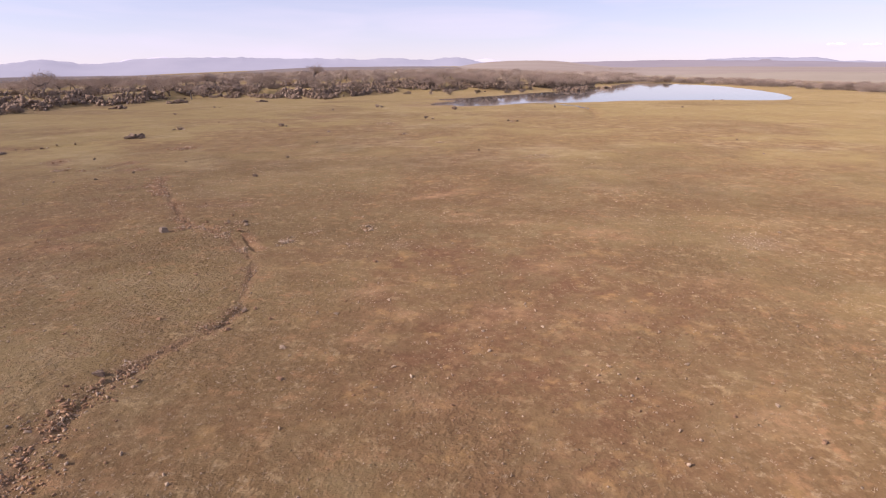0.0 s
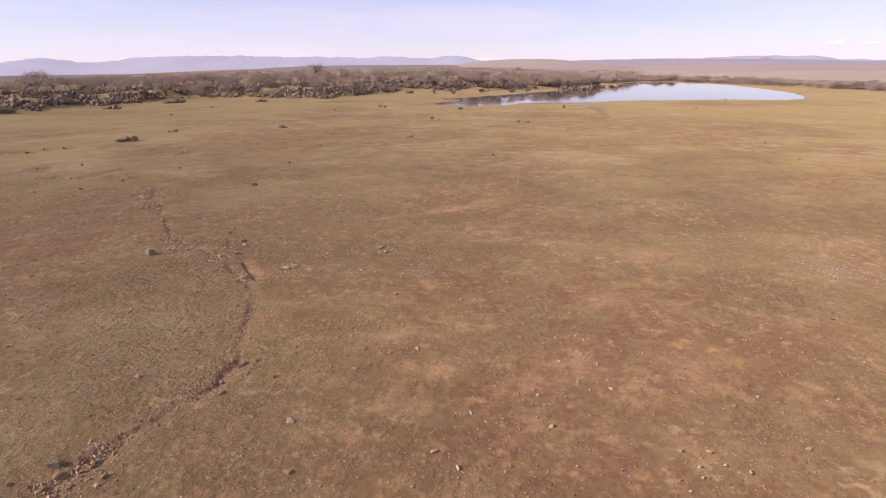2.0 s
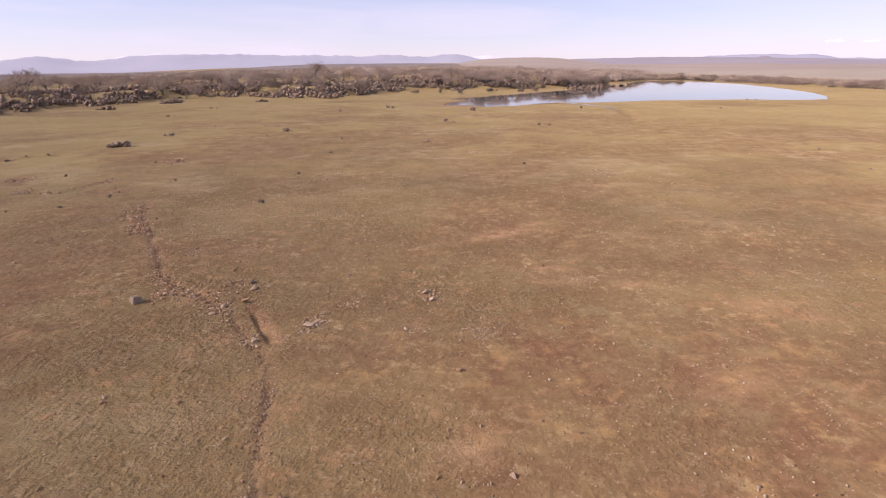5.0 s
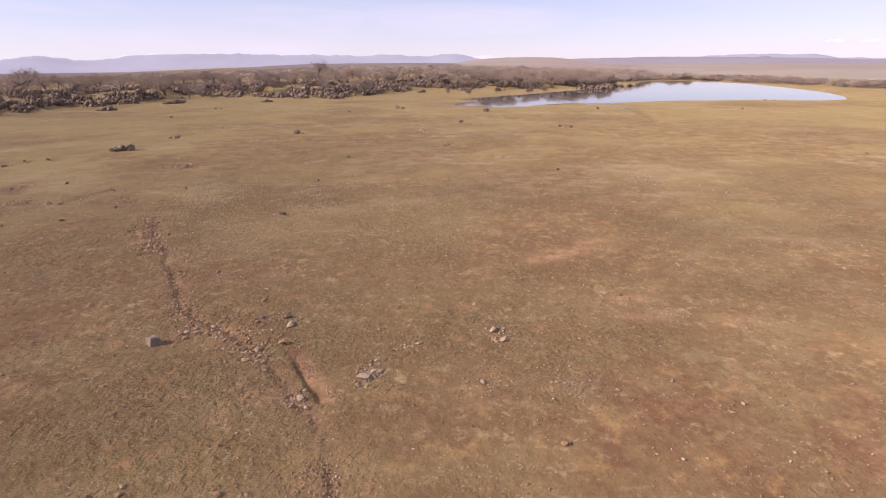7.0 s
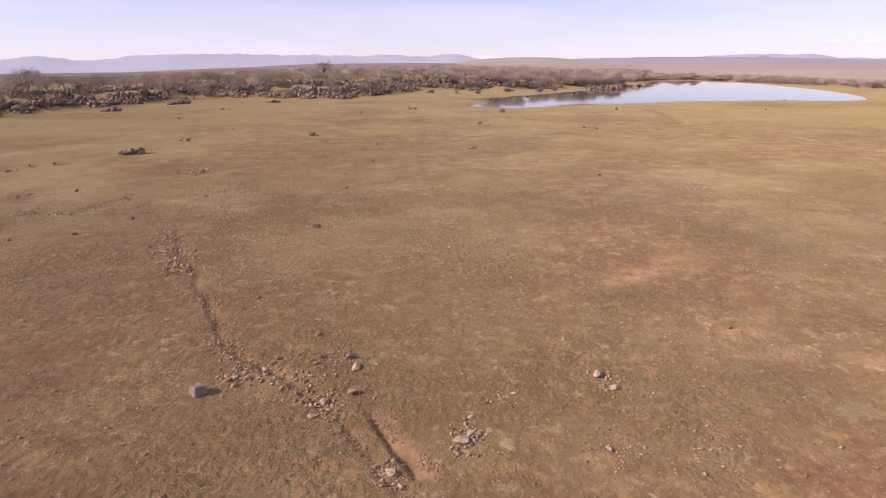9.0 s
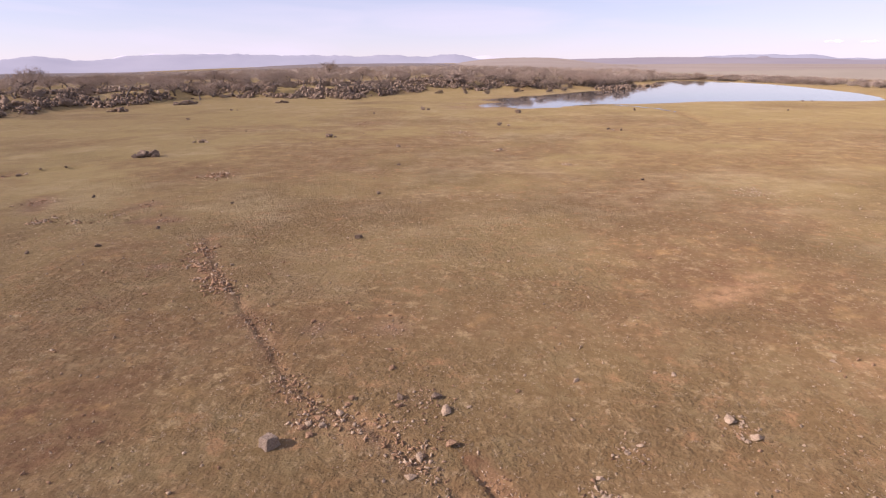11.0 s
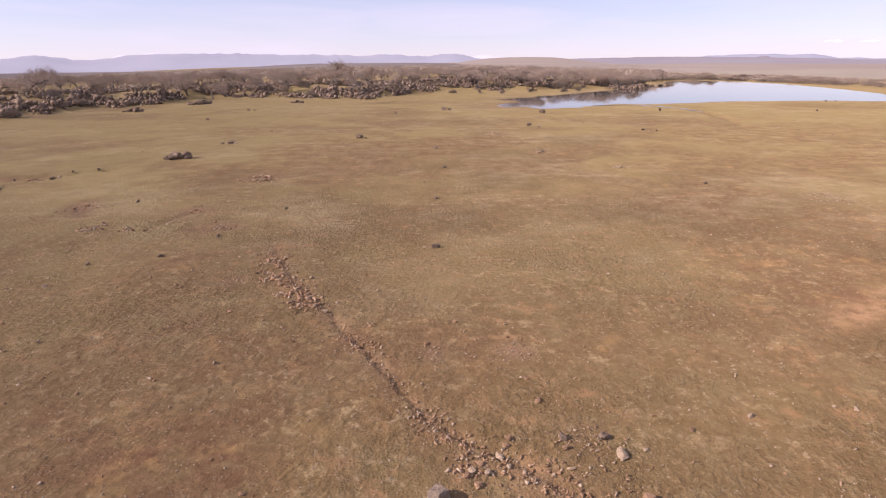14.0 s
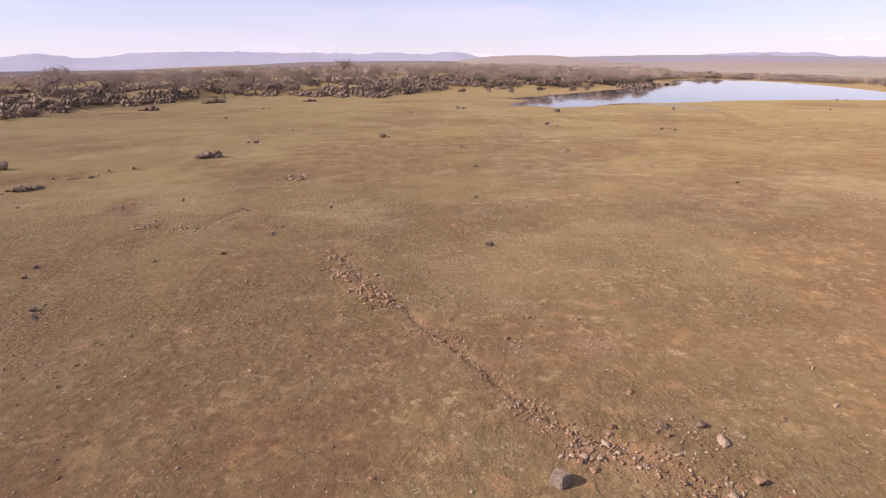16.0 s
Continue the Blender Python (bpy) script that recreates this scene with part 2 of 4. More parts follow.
def fbm(x, y, seed=0, octaves=4):
    s, amp, tot = 0.0, 0.5, 0.0
    for o in range(octaves):
        s = s + amp * vnoise(x * 2**o + 17.3 * o, y * 2**o - 9.1 * o, seed + o)
        tot += amp
        amp *= 0.55
    return s / tot


def smooth(a, b, v):
    t = np.clip((v - a) / (b - a), 0, 1)
    return t * t * (3 - 2 * t)


def along(line, x, y, reach=None):
    """The distance from a bent line, and which side of it (left is positive); places further off than the reach are skipped."""
    best, side = np.full(np.shape(x), 1e9), np.zeros(np.shape(x))
    if reach is not None and np.ndim(x) == 1:
        a = np.array(line)
        (x0, y0), (x1, y1) = a.min(0) - reach, a.max(0) + reach
        mine = (x > x0) & (x < x1) & (y > y0) & (y < y1)
        side[:] = 1
        if mine.any():
            best[mine], side[mine] = along(line, x[mine], y[mine])
        return best, side
    for (ax, ay), (bx, by) in zip(line, line[1:]):
        ex, ey = bx - ax, by - ay
        t = np.clip(((x - ax) * ex + (y - ay) * ey) / (ex * ex + ey * ey), 0, 1)
        d = np.hypot(x - ax - t * ex, y - ay - t * ey)
        near = d < best
        side = np.where(near, np.sign(ex * (y - ay) - ey * (x - ax)), side)
        best = np.where(near, d, best)
    return best, side


def inside(line, x, y):
    """The distance to a closed line, positive within it."""
    ring = list(line) + [line[0]]
    d, _ = along(ring, x, y, 45)
    odd = np.zeros(np.shape(x), bool)
    for (ax, ay), (bx, by) in zip(ring, ring[1:]):
        cross = (ay > y) != (by > y)
        odd ^= cross & (x < (bx - ax) * (y - ay) / ((by - ay) or 1e-9) + ax)
    return np.where(odd, d, -d)


HOME = (-5.0, 11.0)
WATER_Z = -0.30
GULLY = [(-7.4, 6.0), (-7.86, 8.2), (-8.1, 9.0), (-8.0, 11.1), (-7.6, 12.4), (-6.95, 13.6), (-6.4, 14.4), (-6.3, 15.6), (-6.7, 17.3), (-6.9, 18.5), (-7.3, 20.0), (-8.4, 21.5), (-8.95, 22.4),
         (-9.8, 23.4), (-10.5, 24.1), (-11.5, 25.0), (-12.1, 25.35), (-13.0, 26.25), (-13.85, 27.9), (-15.0, 29.7), (-16.1, 31.6), (-17.6, 33.9), (-19.2, 37.3)]
SCARP = [(-8.75, 23.2), (-8.2, 22.2), (-7.7, 21.4)]
SHORE_GULLY = [(25.4, 98.0), (25.0, 94.2), (23.8, 87.0), (22.5, 82.0), (20.8, 77.0)]
TRICKLE = [(14.0, 112.5), (17.5, 111.0), (20.5, 109.2), (22.4, 104.8), (24.3, 99.6), (25.3, 96.0)]
SIDE_GULLY = [(-28.2, 40.3), (-26.8, 40.0), (-25.6, 40.2), (-25.2, 41.8), (-24.5, 43.6)]
SIDE_ROW = [(-23.8, 40.3), (-22.7, 40.5), (-21.8, 40.4)]
LEFT_TRACK = [(-42.5, 50.8), (-40.2, 52.3), (-38.2, 53.3), (-36.2, 55.1)]
WORN_EDGE = [(-31.5, 45.1), (-30.3, 43.1), (-28.2, 40.2), (-26.4, 36.0), (-24.4, 33.0), (-23.2, 30.8), (-22.6, 27.5)]
POND = [(-3.5, 108.5), (1.4, 110.5), (4.5, 107.5), (10.3, 110.5), (18.7, 116.0), (25, 114.5), (30, 115.5), (37.4, 119.0), (46.6, 119.8), (57.6, 119.5),
        (66, 117.2), (73, 118.5), (77, 124), (84, 140), (90, 165), (94, 192), (90, 214), (82, 229), (69, 221), (55, 189), (40, 171), (27.4, 158), (15, 144), (6.5, 136.5), (-1, 130), (2.5, 122), (-1, 116)]
# how far from home the rocky rim begins, by bearing
RIM_AZ = (-60, -37, -33, -28, -24, -20, -15, -11, -8.5, -6, -2, 2, 6.5, 12)
RIM_R = (95, 108, 118, 124, 137, 136, 129, 124, 126, 138, 149, 152, 152, 160)


def polar(x, y):
    return np.hypot(x - HOME[0], y - HOME[1]), np.degrees(np.arctan2(x - HOME[0], y - HOME[1]))


def at_polar(r, az):
    return HOME[0] + r * np.sin(np.radians(az)), HOME[1] + r * np.cos(np.radians(az))


def rim(az):
    return np.interp(az, RIM_AZ, RIM_R)


def height(x, y):
    """The ground's height."""
    x, y = np.asarray(x, float), np.asarray(y, float)
    r, az = polar(x, y)
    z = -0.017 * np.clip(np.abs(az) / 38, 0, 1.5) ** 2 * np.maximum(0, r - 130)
    z = z + 0.22 * (fbm(x / 26, y / 26, 3) - 0.5) * smooth(15, 60, r) + 0.10 * (fbm(x / 4.5, y / 4.5, 5) - 0.5) + 0.030 * (fbm(x / 0.8, y / 0.8, 8, 3) - 0.5)
    # the lava rim and the shelf behind it
    shelf = smooth(-2, 12, r - rim(az)) * (1 - 0.75 * smooth(4, 15, az)) * (1 - smooth(16, 20, az)) * (1 - smooth(350, 900, r)) * smooth(-75, -50, az)
    z = z + shelf * (1.75 + 1.1 * (fbm(x / 14, y / 14, 21) - 0.5))
    # hummocks of turf, strongest west of the gully
    near = (x > -30) & (x < 12) & (y > 5) & (y < 46)
    hum = np.zeros(np.shape(x))
    if near.any():
        nx, ny = x[near], y[near]
        u = 0.75 * vnoise(nx / 0.14, ny / 0.12, 101) + 0.25 * vnoise(nx / 0.09, ny / 0.08, 102)
        zone = 0.35 + 0.65 * smooth(0.38, 0.6, fbm(nx / 3.5, ny / 3.5, 103))
        west = 0.5 + 0.5 * smooth(-1.5, 1.0, -nx - 7.4 - 0.55 * np.maximum(0, ny - 20))
        hum[near] = 0.026 * smooth(0.40, 0.85, u) * zone * west * (1 - smooth(34, 37, ny)) * smooth(-28, -26, nx) * (1 - smooth(2, 5, nx))
    # rain gully and its torn bank
    d, side = along(GULLY, x, y, 3)
    wob = 0.5 + fbm(x / 1.2, y / 1.2, 31)
    hum = hum * (1 - 0.8 * np.exp(-((d / 0.4) ** 2)))
    cut = (smooth(0.40, 0.60, fbm(x / 1.7 + 5, y / 1.7, 33)) * 0.6 + 0.4) * (1 + 0.3 * (1 - smooth(15.5, 17.0, y)) - 0.4 * (1 - smooth(10.5, 12.0, y))) * (1 - 0.45 * smooth(20.6, 21.2, y) * (1 - smooth(23.2, 24.0, y))) * (1 - 0.45 * smooth(16.8, 18.0, y) * (1 - smooth(20.6, 21.4, y)))
    east = -d * side + 0.34 * (fbm(x / 0.6, y / 0.6, 35) - 0.5)
    z = z - 0.075 * wob * cut * smooth(-0.03, 0.06, east) * np.exp(-((np.maximum(east, 0) / 0.40) ** 2))
    # torn bank with bare ochre soil at its foot
    d, side = along(SCARP, x, y, 3)
    east = d * side + 0.10 * (fbm(x / 0.5, y / 0.5, 36) - 0.5)
    ends = smooth(21.0, 21.5, y) * (1 - smooth(23.0, 23.5, y))
    hum = hum * (1 - 0.9 * np.exp(-((d / 0.4) ** 2)))
    z = z + hum - 0.085 * wob * ends * smooth(-0.03, 0.06, east) * np.exp(-((np.maximum(east, 0) / 0.42) ** 2))
    d, side = along(SHORE_GULLY, x, y, 8)
    z = z - 0.24 * np.exp(-((d / 0.9) ** 2)) * wob
    for line, deep in ((SIDE_GULLY, 0.07), (SIDE_ROW, 0.07), (WORN_EDGE, 0.025)):
        d, side = along(line, x, y, 4)
        z = z - deep * np.exp(-((d / 0.35) ** 2)) * wob
    d, side = along(LEFT_TRACK, x, y, 6)
    z = z - 0.2 * smooth(-0.2, 0.2, -d * side) * np.exp(-((d / 1.3) ** 2)) * wob
    # pond basin with a soft muddy edge
    s = inside(POND, x, y) + (2.2 + 6.5 * (1 - smooth(6, 20, x))) * (fbm(x / 6, y / 3.5, 41) - 0.5)
    flat = smooth(-16, -1, s)
    z = z * (1 - flat) + flat * (WATER_Z - 0.035 * np.clip(s, -6, 12))
    return z


def cover(x, y):
    """Soil, green, pale straw and gravel at a place."""
    r, az = polar(x, y)
    big, mid = fbm(x / 11, y / 11, 51), fbm(x / 3.2, y / 3.2, 55)
    soil = 0.6 * smooth(0.40, 0.62, 0.6 * big + 0.4 * mid) * (1 - 0.8 * smooth(55, 105, r))
    for cx, cy, rx, ry, a in ((-1.8, 16.0, 3.2, 2.6, 0.95), (0.0, 20.0, 4.0, 3.0, 1.0), (4.5, 19.0, 4.5, 4.0, 0.95), (2.5, 25.5, 4.0, 1.6, 0.6), (1.5, 12.5, 5.5, 5.5, 1.0), (6.5, 15.0, 5.0, 4.0, 0.8), (2.0, 8.0, 6.0, 3.0, 0.8), (7.2, 22.6, 2.0, 1.4, 0.6), (-0.2, 31.6, 1.9, 0.9, 1.3), (1.3, 32.6, 0.8, 0.5, 1.0),
                              (1.5, 15.0, 1.1, 0.6, 1.0), (5.2, 14.8, 0.8, 0.5, 0.8), (-21.0, 21.5, 5.5, 6.0, 1.1), (-18.5, 24.0, 3.6, 3.2, 1.0), (-15.5, 21.5, 2.5, 1.5, 0.9), (-22.5, 20.5, 3.0, 2.5, 0.8), (-4.5, 20.5, 4.0, 3.0, 0.7), (-26, 31, 4, 4, 0.4),
                              (8.0, 27.0, 4.0, 2.5, 0.45), (-8.2, 22.6, 0.8, 0.5, 0.5), (-22.0, 29.0, 3.0, 2.0, 0.5), (-30.0, 36.0, 4.0, 3.0, 0.45)):
        q = ((x - cx) / rx) ** 2 + ((y - cy) / ry) ** 2
        soil = np.maximum(soil, a * np.exp(-q) * (0.35 + 1.1 * mid))
    d, side = along(SCARP, x, y, 3)
    soil = np.maximum(soil, 1.4 * np.exp(-(((d - 0.22) / 0.26) ** 2)) * (side > 0))
    d, side = along(GULLY, x, y, 5)
    soil = np.maximum(soil, 0.35 * np.exp(-((d / 0.6) ** 2)) * (0.3 + 1.2 * mid))
    gravel = 0.6 * np.exp(-((d / 0.20) ** 2)) * smooth(0.42, 0.6, fbm(x / 1.6, y / 1.6, 61))
    for cx, cy, rr, _, _ in GRAVEL:
        gravel = np.maximum(gravel, (0.35 if cx > -9.5 and cy > 20 else 0.9 if rr < 2 else 0.4) * np.exp(-(((x - cx) ** 2 + (y - cy) ** 2) / (rr * 0.75) ** 2)) * smooth(0.3, 0.6, mid))
    for line in (LEFT_TRACK, SIDE_GULLY, SIDE_ROW, WORN_EDGE):
        d, _ = along(line, x, y, 6)
        gravel = np.maximum(gravel, 0.6 * np.exp(-((d / 0.6) ** 2)) * smooth(0.35, 0.6, mid))
        soil = np.maximum(soil, 0.9 * np.exp(-((d / 0.7) ** 2)) * smooth(0.30, 0.55, mid))
    d, _ = along(SHORE_GULLY, x, y, 8)
    soil = np.maximum(soil, 0.6 * np.exp(-((d / 1.0) ** 2)) * smooth(0.25, 0.5, mid))
    green = (0.25 + 0.75 * smooth(0.24, 0.52, fbm(x / 17, y / 17, 71))) * smooth(26, 60, r) + 0.35 * smooth(0.5, 0.66, fbm(x / 6, y / 6, 73))
    s = inside(POND, x, y)
    green = np.maximum(green, smooth(-30, -4, s) * 0.8)
    pale = smooth(0.46, 0.7, 0.5 * fbm(x / 9, y / 7, 77) + 0.5 * fbm(x / 2.5, y / 2.5, 78)) * (0.8 - 0.2 * smooth(45, 80, r)) * smooth(10, 40, r) * (1 - np.exp(-(((x + 21) / 5.0) ** 2) - (((y - 22) / 7.0) ** 2)))
    for cx, cy, rr, _, _ in GRAVEL:
        if cx > -9.5 and cy > 20:
            pale = np.maximum(pale, 0.9 * np.exp(-(((x - cx) ** 2 + (y - cy) ** 2) / (rr * 0.8) ** 2)) * smooth(0.3, 0.6, mid))
    pale = np.maximum(pale, 0.75 * np.exp(-(((x + 11.5) / 4.0) ** 2) - (((y - 16.5) / 6.0) ** 2)) * smooth(0.3, 0.6, mid))
    pale = np.maximum(pale, np.exp(-(((s + 2.0) / 2.0) ** 2)) * smooth(8, 16, x) * (1 - smooth(40, 52, x)))
    for cx, cy, rx, ry in ((-5.0, 104.0, 5.0, 1.6), (1.5, 101.5, 4.5, 0.9), (-9.0, 99.5, 4.0, 0.8)):  # dried mud at the pond's shallow end
        pale = np.maximum(pale, 1.1 * np.exp(-(((x - cx) / rx) ** 2) - ((y - cy) / ry) ** 2) * smooth(0.3, 0.6, fbm(x / 3.0, y / 1.2, 80)))
    mud = np.maximum(smooth(-2.5, 0.0, s) * (1 - smooth(0, 40, x)), smooth(-9, -2, s) * (1 - smooth(3, 12, x)) * smooth(0.38, 0.6, fbm(x / 5, y / 2.5, 79)))
    soil, gravel = soil * (1 - 0.5 * mud), np.maximum(gravel, 0.7 * mud)
    return np.clip(np.stack([soil, green, pale, gravel], -1), 0, 1)


def bare_soil(x, y):
    """Where ochre soil lies open: below the torn bank, along the gully and in worn patches."""
    d, side = along(SCARP, x, y, 3)
    out = 1.3 * np.exp(-(((d - 0.24) / 0.20) ** 2)) * (side > 0) * smooth(21.0, 21.5, y) * (1 - smooth(23.0, 23.5, y))
    d, side = along(GULLY, x, y, 3)
    out = np.maximum(out, 0.75 * np.exp(-(((d - 0.16) / 0.18) ** 2)) * (side < 0) * smooth(0.48, 0.66, fbm(x / 1.1, y / 1.1, 63)))
    for cx, cy, rx, ry, turn, a in ((-0.2, 31.0, 1.9, 0.55, 0.52, 1.1), (1.3, 32.4, 0.7, 0.35, 0.3, 0.8), (-11.0, 24.65, 0.75, 0.35, -0.35, 1.0), (-12.4, 25.7, 0.5, 0.25, -0.8, 0.9), (1.0, 26.6, 0.9, 0.4, 0.0, 0.8), (1.2, 25.4, 1.1, 0.35, 0.1, 0.7), (3.6, 25.1, 0.9, 0.4, 0.1, 0.7),
                                    (-2.3, 16.8, 0.8, 0.5, 0.3, 0.9), (-1.1, 15.1, 0.7, 0.4, -0.3, 0.8), (-17.6, 33.3, 0.5, 1.0, 0.45, 0.6), (2.0, 15.3, 0.9, 0.45, -0.5, 0.8), (1.1, 14.4, 0.7, 0.35, 0.3, 0.7), (6.9, 23.4, 1.0, 0.5, 0.2, 0.8),
                                    (8.0, 22.6, 1.2, 0.5, -0.4, 0.7), (5.1, 14.8, 0.8, 0.4, 0.5, 0.7), (7.2, 9.7, 0.8, 0.5, 0.0, 0.7), (-2.1, 13.5, 0.6, 0.35, 0.4, 0.6), (-0.4, 10.6, 0.7, 0.4, -0.3, 0.6),
                                    (-15.8, 21.6, 0.8, 0.5, 0.3, 0.8), (-17.8, 22.4, 0.7, 0.4, 0.0, 0.6), (-11.0, 24.3, 0.9, 0.35, -0.3, 0.6), (4.0, 19.0, 1.2, 0.5, 0.3, 0.5), (9.5, 17.5, 1.3, 0.6, 0.2, 0.5)):
        c, n = math.cos(turn), math.sin(turn)
        u, v = ((x - cx) * c + (y - cy) * n) / rx, ((y - cy) * c - (x - cx) * n) / ry
        out = np.maximum(out, a * np.exp(-(u * u + v * v)))
    return np.clip(out, 0, 1)


# places where stones crowd: x, y, spread, how many, size
GRAVEL = [(-7.7, 12.1, 0.5, 160, 0.040), (-6.6, 14.3, 0.5, 176, 0.036), (-6.35, 15.4, 0.45, 144, 0.040), (-7.2, 19.0, 0.5, 112, 0.032),
          (-12.0, 24.75, 0.5, 110, 0.050), (-9.6, 25.35, 0.9, 200, 0.040), (-8.1, 21.4, 0.35, 110, 0.040), (-9.8, 23.5, 0.5, 150, 0.042), (-6.6, 22.4, 0.5, 200, 0.048), (-5.7, 23.6, 0.5, 90, 0.040), (-3.3, 24.4, 0.5, 80, 0.040),
          (13.2, 21.7, 1.4, 256, 0.040), (-24.0, 51.2, 1.2, 190, 0.115), (-24.6, 43.4, 0.7, 50, 0.070), (-28.2, 40.3, 0.7, 110, 0.085), (-30.9, 44.0, 1.1, 70, 0.085), (-22.4, 40.4, 1.0, 70, 0.070), (8.2, 44.8, 1.6, 112, 0.064),
          (-4.4, 61.2, 0.7, 30, 0.130), (0.0, 54.0, 0.6, 30, 0.100), (-7.2, 73.5, 2.2, 80, 0.085), (-18.4, 83.5, 3.0, 70, 0.10), (9.3, 74.2, 0.9, 26, 0.10), (-38.2, 51.5, 1.0, 40, 0.130), (-3.8, 21.9, 0.9, 96, 0.032),
          (1.9, 25.5, 0.7, 90, 0.036), (-1.8, 21.9, 0.7, 80, 0.036), (-10.6, 28.9, 0.6, 70, 0.040), (-12.7, 28.8, 0.5, 60, 0.040), (-19.5, 33.9, 0.5, 80, 0.040),
          (-25.0, 27.0, 2.6, 200, 0.045), (-23.0, 23.0, 2.2, 160, 0.04), (-27.5, 30.5, 2.0, 120, 0.05)]
# broken stone strewn along a line: the line, half width, how many, size
STRIPS = [([(-19.1, 37.0), (-18.5, 35.2), (-17.9, 33.6), (-17.2, 32.5), (-16.2, 31.6)], 0.34, 1250, 0.082), ([(-7.3, 6.0), (-7.7, 8.0), (-8.1, 9.4), (-8.0, 10.9), (-7.75, 11.7)], 0.36, 1250, 0.066),
          ([(-15.0, 29.9), (-14.3, 28.8), (-14.0, 28.2)], 0.22, 260, 0.058), ([(-13.0, 26.4), (-12.3, 25.5), (-11.7, 25.1)], 0.28, 300, 0.056), ([(-11.6, 25.0), (-10.7, 24.5), (-9.4, 23.6)], 0.36, 420, 0.056),
          ([(-8.5, 23.2), (-7.65, 22.0), (-7.15, 21.4)], 0.13, 300, 0.042), ([(-26.8, 40.0), (-25.6, 40.2), (-25.2, 41.8)], 0.4, 120, 0.09)]


def lines_of(lo, plain_lo, a, b, plain_hi, hi, step, middle, grow, far):
    """Grid lines: finest from a to b, of middling width over the rest of the plain, ever wider apart beyond it."""
    out = list(np.arange(a, b + step / 2, step))
    for sign, edge, end in ((1, plain_hi, hi), (-1, plain_lo, lo)):
        v, w, more = (b if sign > 0 else a), step, []
        while sign * (end - v) > 0:
            if sign * (edge - v) > 0:
                w = min(middle, w * grow)
            else:
                w *= far
            v += sign * w
            more.append(v)
        out = out + more if sign > 0 else more[::-1] + out
    return np.array(out)


def part(name, bm, mat, parent=None, label="", smooth_faces=False, kind=""):
    """One mesh object from a bmesh, under a thing or a part."""
    me = bpy.data.meshes.new(name)
    bm.to_mesh(me)
    bm.free()
    return mesh_object(name, me, mat, parent, label, smooth_faces, kind)


def mesh_object(name, me, mat, parent=None, label="", smooth_faces=False, kind=""):
    if not me.materials:
        me.materials.append(mat)
    if smooth_faces:
        me.polygons.foreach_set("use_smooth", [True] * len(me.polygons))
    ob = new(name, me)
    ob.parent = parent
    return tagged(ob, label, kind=kind)


def from_arrays(name, verts, faces):
    me = bpy.data.meshes.new(name)
    verts, faces = np.asarray(verts, np.float32), np.asarray(faces, np.int32)
    k = faces.shape[1]
    me.vertices.add(len(verts))
    me.vertices.foreach_set("co", verts.ravel())
    me.loops.add(faces.size)
    me.loops.foreach_set("vertex_index", faces.ravel())
    me.polygons.add(len(faces))
    me.polygons.foreach_set("loop_start", np.arange(len(faces), dtype=np.int32) * k)
    me.update(calc_edges=True)
    return me


def grid_faces(rows, cols):
    i = np.arange(rows * cols).reshape(rows, cols)
    return np.stack([i[:-1, :-1], i[:-1, 1:], i[1:, 1:], i[1:, :-1]], -1).reshape(-1, 4)


def build_ground():
    xs = lines_of(-4900, -66, -27, 3, 96, 4900, 0.07, 0.5, 1.05, 1.07)
    ys = lines_of(-4900, 0, 8, 35, 128, 4900, 0.06, 0.5, 1.05, 1.055)
    gx, gy = np.meshgrid(xs, ys)
    x, y = gx.ravel(), gy.ravel()
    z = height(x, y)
    me = from_arrays("ground", np.stack([x, y, z], -1), grid_faces(len(ys), len(xs)))
    lay = me.color_attributes.new("cover", "FLOAT_COLOR", "POINT")
    lay.data.foreach_set("color", cover(x, y).astype(np.float32).ravel())
    lay = me.attributes.new("bare", "FLOAT", "POINT")
    lay.data.foreach_set("value", bare_soil(x, y).astype(np.float32))
    ob = mesh_object("ground", me, GROUND, smooth_faces=True)
    tagged(ob, "flat dry winter grassland with bare red soil patches", "ground", kind="structure")


build_ground()


def build_pond():
    """A level sheet of water; the ground rises through it and draws the shore."""
    step = 1.5
    xs, ys = np.arange(-16, 106, step), np.arange(96, 244, step)
    gx, gy = np.meshgrid(xs, ys)
    s = inside(POND, gx.ravel() + step / 2, gy.ravel() + step / 2).reshape(gx.shape)
    wet = s > np.where(gx < 12, -8.0, -4.0)
    bm = bmesh.new()
    at = {}
    for r, c in zip(*np.nonzero(wet)):
        quad = []
        for dr, dc in ((0, 0), (0, 1), (1, 1), (1, 0)):
            key = (int(r + dr), int(c + dc))
            if key not in at:
                at[key] = bm.verts.new((xs[0] + key[1] * step, ys[0] + key[0] * step, WATER_Z))
            quad.append(at[key])
        bm.faces.new(quad)
    tagged(part("water", bm, WATER), "still shallow pond mirroring the pale sky", "pond", kind="structure")


build_pond()


